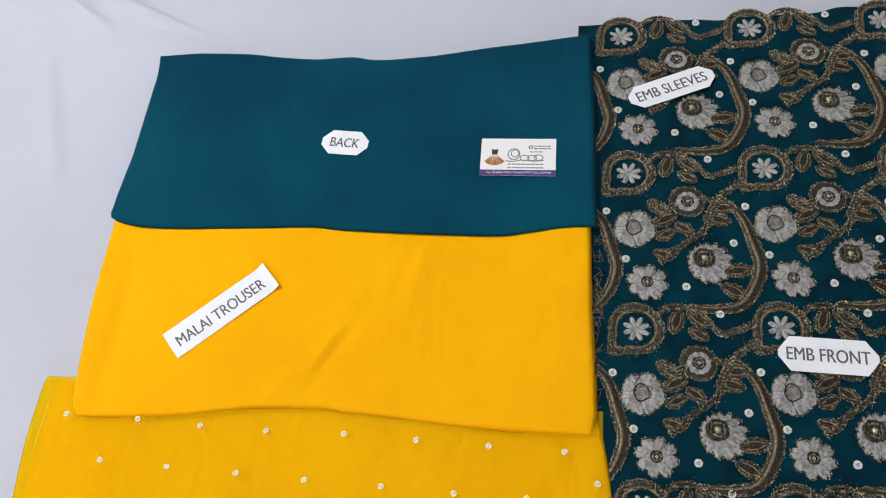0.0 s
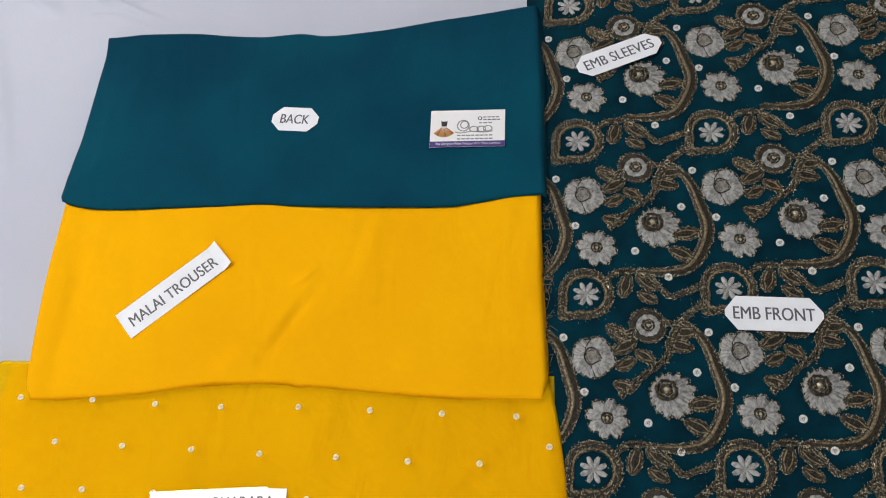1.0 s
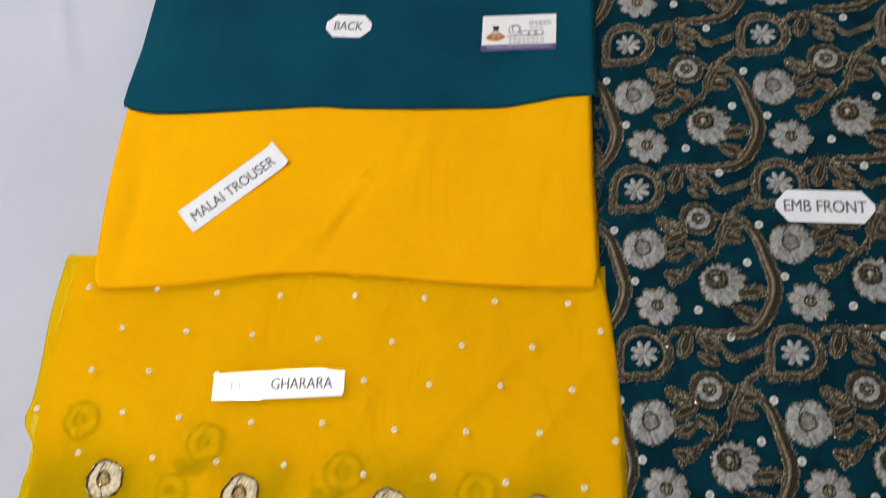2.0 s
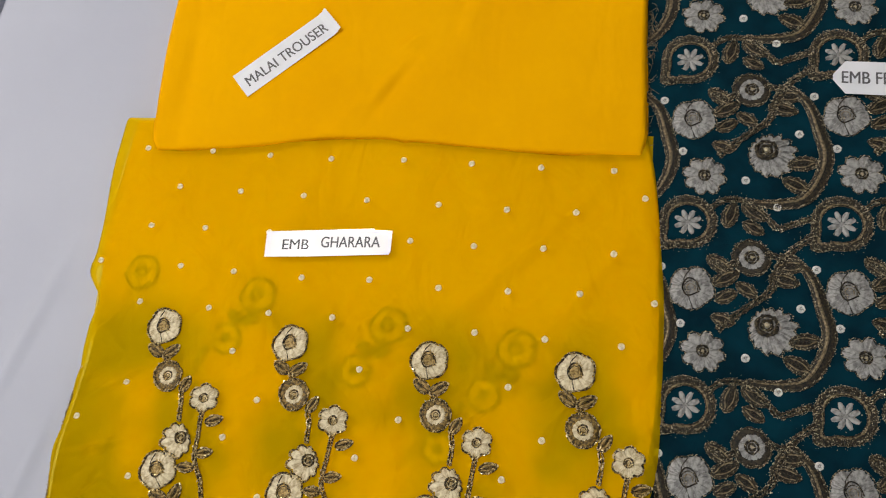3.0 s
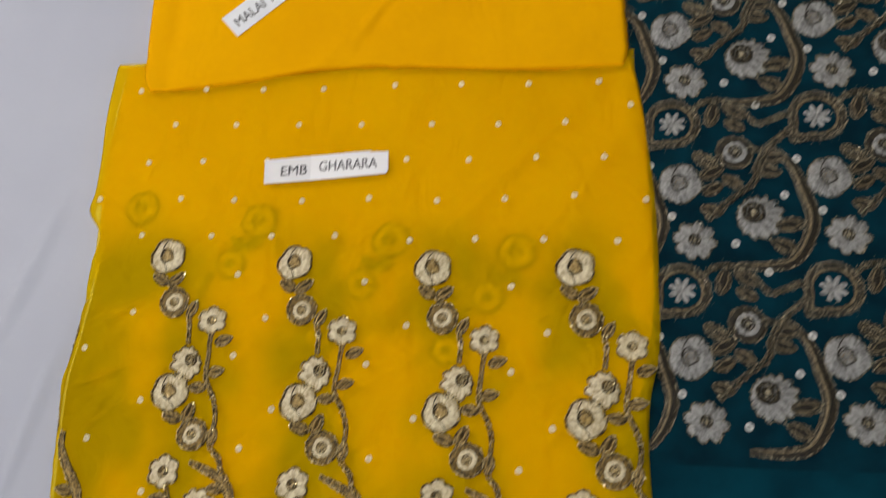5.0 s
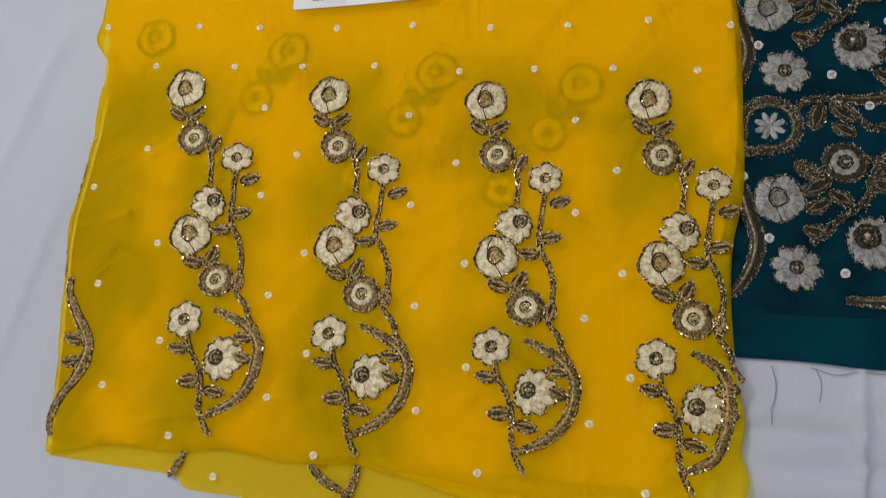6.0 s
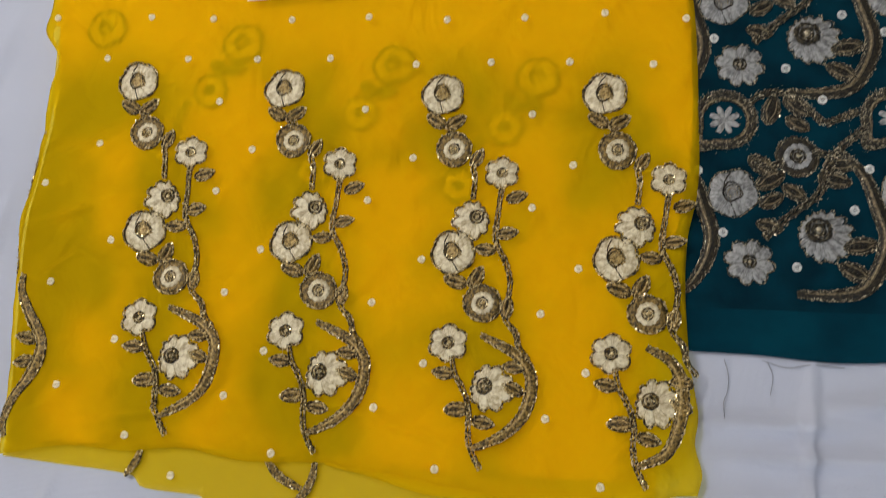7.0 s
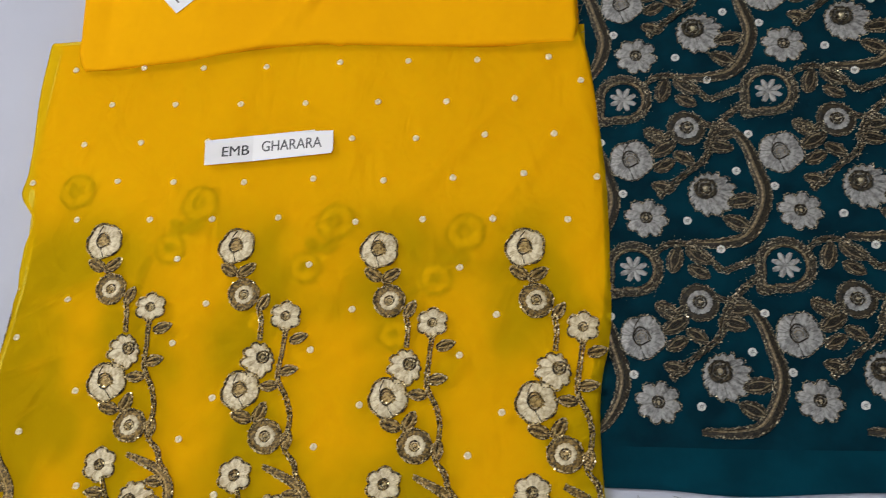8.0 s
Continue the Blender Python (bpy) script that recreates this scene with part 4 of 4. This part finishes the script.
malai = thing("trouser_fabric", "plain folded bright yellow crepe cloth lying on the chiffon", "fabric", "dress fabrics")
part("cloth", cloth(
    [(-0.229, 0.46), (-0.229, 0.419), (-0.227, 0.347), (-0.223, 0.290), (-0.217, 0.245), (-0.209, 0.229)], [(0.224, 0.46), (0.225, 0.427), (0.227, 0.348), (0.230, 0.292), (0.231, 0.262), (0.228, 0.239)],
    [(-0.229, 0.46), (0, 0.46), (0.224, 0.46)],
    [(-0.209, 0.229), (-0.161, 0.231), (-0.111, 0.236), (-0.077, 0.242), (-0.046, 0.246), (0.009, 0.248), (0.025, 0.2455), (0.039, 0.246), (0.115, 0.241), (0.161, 0.239), (0.228, 0.239)],
    150, 90, malai_height, True, 0.005, 0.004), MALAI, malai)
part("inner_fold", cloth(
    [(-0.20, 0.44), (-0.20, 0.25)], [(0.227, 0.43), (0.230, 0.35), (0.2335, 0.292), (0.2345, 0.262), (0.231, 0.245)],
    [(-0.20, 0.44), (0.227, 0.43)], [(-0.20, 0.25), (0.0, 0.256), (0.231, 0.245)], 60, 40, lambda x, y: (0.0, 0.0078), True, 0.004), MALAI, malai)


def back_height(x, y):
    z = 0.0182 + 0.0009 * wave(x, y, 0.15, 16.0) + 0.0009 * wave(x, 0.25 * y, 0.05, 17.0) + 0.0004 * wave(x, 0.3 * y, 0.018, 22.0)
    z += ridge(x, y, -0.205, 0.50, 1.6, 0.10, 0.006, 0.0012) - ridge(x, y, 0.09, 0.55, 1.4, 0.06, 0.012, 0.0010) + ridge(x, y, -0.21, 0.45, 0.9, 0.03, 0.005, 0.001)
    # the folded sides slope down towards the bed
    z -= 0.0045 * (1 - smooth01(-0.234, -0.180, x)) * smooth01(0.455, 0.50, y)
    base = 0.0146 * (1 - smooth01(0.445, 0.458, y)) * smooth01(-0.236, -0.228, x) * (1 - smooth01(0.226, 0.234, x))
    return base, z - base


back = thing("back_fabric", "plain folded dark teal crepe cloth overlapping the yellow one", "fabric", "dress fabrics")
part("cloth", cloth(
    [(-0.235, 0.625), (-0.231, 0.598), (-0.231, 0.567), (-0.231, 0.519), (-0.231, 0.443), (-0.232, 0.424)], [(0.222, 0.650), (0.227, 0.552), (0.230, 0.427)],
    [(-0.235, 0.625), (-0.190, 0.625), (-0.133, 0.624), (-0.10, 0.620), (-0.062, 0.617), (-0.020, 0.620), (0.007, 0.617), (0.059, 0.622), (0.099, 0.629), (0.156, 0.639), (0.206, 0.648), (0.222, 0.650)],
    [(-0.232, 0.424), (-0.215, 0.416), (-0.175, 0.412), (-0.092, 0.415), (-0.032, 0.418), (0.000, 0.416), (0.058, 0.415), (0.136, 0.415), (0.166, 0.419), (0.201, 0.426), (0.230, 0.428)],
    150, 80, back_height, True, 0.006, 0.004), TEAL, back)
part("inner_fold", cloth(
    [(-0.22, 0.60), (-0.22, 0.44)], [(0.226, 0.646), (0.2295, 0.552), (0.232, 0.434)],
    [(-0.22, 0.60), (0.0, 0.60), (0.226, 0.646)], [(-0.22, 0.44), (0.0, 0.43), (0.232, 0.434)], 60, 40, lambda x, y: (0.0, 0.0105), True, 0.004), TEAL, back)


# ---- paper slips and their words ----
def slip_mesh(outline, mat, curl=0.0):
    bm = bmesh.new()
    face = bm.faces.new([bm.verts.new((x, y, 0)) for x, y in outline])
    up = bmesh.ops.extrude_face_region(bm, geom=[face])["geom"]
    for v in up:
        if isinstance(v, bmesh.types.BMVert):
            v.co.z += 0.0003
    bmesh.ops.recalc_face_normals(bm, faces=bm.faces)
    return finish(bm, "paper", mat, False)


def words(text, parent, x, y, z, width, height, mat, turn=0.0, heavy=0.0, name="lettering", bold=True):
    """Flat printed words, centred, stretched to a width and a height in drafting units."""
    data = bpy.data.curves.new(name, "FONT")
    data.body, data.size, data.offset, data.align_x, data.align_y, data.extrude = text, 1.0, heavy, "LEFT", "BOTTOM", 0.0
    tmp = new("tmp", data)
    bpy.context.view_layer.update()
    me = bpy.data.meshes.new_from_object(tmp.evaluated_get(bpy.context.evaluated_depsgraph_get()))
    bpy.data.objects.remove(tmp)
    co = np.array([v.co[:] for v in me.vertices])
    lo, hi = co.min(0), co.max(0)
    for v in me.vertices:
        v.co = ((v.co.x - (lo[0] + hi[0]) / 2) * K * width / (hi[0] - lo[0]), (v.co.y - (lo[1] + hi[1]) / 2) * K * height / (hi[1] - lo[1]), 0)
    me.materials.clear()
    me.materials.append(mat)
    bm = bmesh.new()
    for k, d in enumerate((0.0, 0.016, -0.016) if bold else (0.0,)):
        bm.from_mesh(me)
        bm.verts.ensure_lookup_table()
        for v in bm.verts[-len(me.vertices):]:
            v.co.x += d * K * height
            v.co.z += 0.00002 * k
    bm.to_mesh(me)
    bm.free()
    return place(name, me, parent, x, y, z, turn)


def slip(name, x, y, z, turn, outline, mat, label):
    ob = thing(name, label, "paper label", "paper labels")
    ob.matrix_basis = pose(K * x, K * y, K * z, 0, 0, turn)
    place("paper", slip_mesh(outline, mat) if isinstance(outline, list) else outline, ob)
    return ob


def lifted_strip(w, h, start, lift):
    """A strip of paper whose far end curls up from its bed."""
    bm, n = bmesh.new(), 24
    rows = []
    for k in range(n + 1):
        x = -w / 2 + w * k / n
        z = lift * max(0.0, (x - start) / (w / 2 - start)) ** 2
        rows.append([bm.verts.new((x, y, z + dz)) for y, dz in ((-h / 2, 0), (h / 2, 0), (h / 2, 0.0003), (-h / 2, 0.0003))])
    for a, b in zip(rows, rows[1:]):
        for m in range(4):
            bm.faces.new((a[m], a[(m + 1) % 4], b[(m + 1) % 4], b[m]))
    bm.faces.new(rows[0]), bm.faces.new(rows[-1][::-1])
    bmesh.ops.recalc_face_normals(bm, faces=bm.faces)
    return finish(bm, "paper", PAPER, False)


def cut_corners(w, h, c, d):
    w, h = w / 2, h / 2
    return [(-w, -h + d), (-w + c, -h), (w - c, -h), (w, -h + d), (w, h - d), (w - c, h), (-w + c, h), (-w, h - d)]


ob = slip("paper_label", -0.0115, 0.5098, 0.0192, -4.0, cut_corners(0.046, 0.027, 0.009, 0.0095), PAPER, "white paper label with cut corners reading BACK on teal cloth")
words("BACK", ob, 0.0, 0.0, 0.0005, 0.0285, 0.0105, INK, 0)
ob = slip("paper_label", 0.2995, 0.5885, 0.0082, 23.0, cut_corners(0.087, 0.0265, 0.010, 0.0095), PAPER, "long white paper label reading EMB SLEEVES on embroidered cloth")
words("EMB SLEEVES", ob, 0.0, 0.0, 0.0005, 0.071, 0.0115, INK)
ob = slip("paper_label", 0.4150, 0.3180, 0.0082, -1.5, cut_corners(0.078, 0.030, 0.0095, 0.0125), PAPER, "white paper label reading EMB FRONT on embroidered cloth")
words("EMB FRONT", ob, 0.0, 0.0, 0.0005, 0.0645, 0.0112, INK)
ob = slip("paper_label", -0.0988, 0.3312, 0.0155, 42.5, lifted_strip(0.107, 0.0285, 0.044, 0.004), PAPER, "white paper strip reading MALAI TROUSER on yellow cloth")
words("MALAI TROUSER", ob, -0.001, -0.001, 0.0005, 0.090, 0.0112, INK)
ob = slip("paper_label", -0.0280, 0.1488, 0.0125, 3.5, [(-0.0555, -0.0125), (-0.012, -0.0122), (0.054, -0.0105), (0.0555, -0.007), (0.0555, 0.0105), (0.040, 0.0112), (0.0395, 0.0125), (-0.0125, 0.0115), (-0.056, 0.0105)], GLOSSY, "taped white paper strip reading EMB GHARARA on sheer yellow cloth")
words("EMB", ob, -0.0285, -0.0015, 0.0005, 0.0235, 0.0090, TAPED_INK)
words("GHARARA", ob, 0.0200, 0.0005, 0.0005, 0.0515, 0.0098, INK)
place("paper_tab", slip_mesh([(-0.0135, -0.0122), (0.054, -0.0105), (0.0555, -0.007), (0.0553, 0.0103), (-0.0135, 0.0113)], TAB), ob, 0, 0, 0.00012)

card = thing("visiting_card", "white printed visiting card with a dress emblem and violet band", "card")
card.matrix_basis = pose(K * 0.1560, K * 0.4968, K * 0.0192, 0, 0, 0.6)
CW, CH = 0.0700, 0.0410


def patch(name, outline, mat, z, parent):
    me = slip_mesh(outline, mat)
    for v in me.vertices:
        v.co.z *= 0.2
    return place(name, me, parent, 0, 0, z)


def bar(name, x, y, w, h, mat, z=0.00034):
    return patch(name, [(x - w / 2, y - h / 2), (x + w / 2, y - h / 2), (x + w / 2, y + h / 2), (x - w / 2, y + h / 2)], mat, z, card)


place("paper", slip_mesh([(-CW / 2, -CH / 2), (CW / 2, -CH / 2), (CW / 2, CH / 2), (-CW / 2, CH / 2)], CARD), card)
bar("violet_band", 0, -CH / 2 + 0.0032, CW - 0.0002, 0.0062, VIOLET)
words("Buy Designer Wear Dresses With Your Comfort", card, 0.001, -CH / 2 + 0.0033, 0.00046, 0.060, 0.0034, CARD, 0, bold=False)
patch("bodice", [(-0.0245, 0.0025), (-0.0195, 0.0025), (-0.0190, 0.0090), (-0.0205, 0.0080), (-0.0235, 0.0080), (-0.0250, 0.0090)], BLACK, 0.00034, card)
for i in range(8):
    a, b = math.radians(220 + 12.5 * i), math.radians(220 + 12.5 * (i + 1))
    patch("skirt_panel", [(-0.022 + 0.002 * (i - 4) / 4, 0.0022), (-0.022 + 0.0125 * math.cos(a), 0.003 + 0.0125 * math.sin(a)), (-0.022 + 0.0125 * math.cos(b), 0.003 + 0.0125 * math.sin(b))], SKIRT[i % 3], 0.00034 + 0.00001 * i, card)
logo = bmesh.new()
for rx, ry, x, y in ((0.0055, 0.006, -0.004, 0.003), (0.0035, 0.004, -0.003, 0.004), (0.004, 0.003, 0.006, -0.001), (0.004, 0.003, 0.013, -0.001), (0.004, 0.003, 0.019, -0.0005)):
    pts = [(x + rx * math.cos(a), y + ry * math.sin(a)) for a in np.linspace(0, 6.283, 30)]
    tube(logo, pts, [0.0006] * 30, 0, 4, 0.0003, 0.05)
tube(logo, spline([(-0.0115, -0.004), (-0.006, -0.0052), (0.004, -0.0035), (0.014, -0.0045), (0.024, -0.0035)], 0.001), [0.0006] * len(spline([(-0.0115, -0.004), (-0.006, -0.0052), (0.004, -0.0035), (0.014, -0.0045), (0.024, -0.0035)], 0.001)), 0, 4, 0.0003, 0.05)
part("emblem", logo, PALE, card)
ring = bmesh.new()
tube(ring, [(0.0115 + 0.0017 * math.cos(a), 0.0110 + 0.0017 * math.sin(a)) for a in np.linspace(0, 6.283, 24)], [0.0005] * 24, 0, 4, 0.0003, 0.05)
part("emblem_ring", ring, BLACK, card)
for x, y, w in ((0.0220, 0.0122, 0.016), (0.0225, 0.0094, 0.017), (0.0165, 0.0058, 0.013), (0.0070, -0.0080, 0.034), (0.0070, -0.0118, 0.034)):
    n = max(3, int(w / 0.004))
    for i in range(n):
        bar("text_bar", x - w / 2 + w * (i + 0.5) / n, y, w / n * (0.72 + 0.08 * (i % 3)), 0.0011 if y > 0 else 0.0013, INK if y > 0.008 else PALE)


# ---- loose threads ----
def loose_thread(points, r, label):
    bm = bmesh.new()
    pts = spline([np.array(p) for p in points], 0.002)
    tube(bm, pts, [r] * len(pts), 0, 5, 0.0)
    ob = part("loose_thread", bm, THREAD)
    return tagged(ob, label, "thread", "loose threads")


loose_thread([(0.266, -0.124), (0.2685, -0.135), (0.2675, -0.145), (0.265, -0.152), (0.2655, -0.162)], 0.0003, "thin grey cotton thread lying on the white sheet")
loose_thread([(0.293, -0.125), (0.296, -0.134), (0.294, -0.146)], 0.0003, "thin grey cotton thread lying on the white sheet")
loose_thread([(0.29, -0.124), (0.305, -0.128), (0.320, -0.1255), (0.34, -0.1265)], 0.0003, "thin grey cotton thread lying on the white sheet")
loose_thread([(-0.099, -0.247), (-0.0955, -0.240), (-0.0915, -0.2345)], 0.0003, "thin grey cotton thread lying on the white sheet")
loose_thread([(-0.0932, -0.2385), (-0.0922, -0.2368), (-0.0912, -0.2350)], 0.0011, "dark tuft of lint lying on the white sheet")
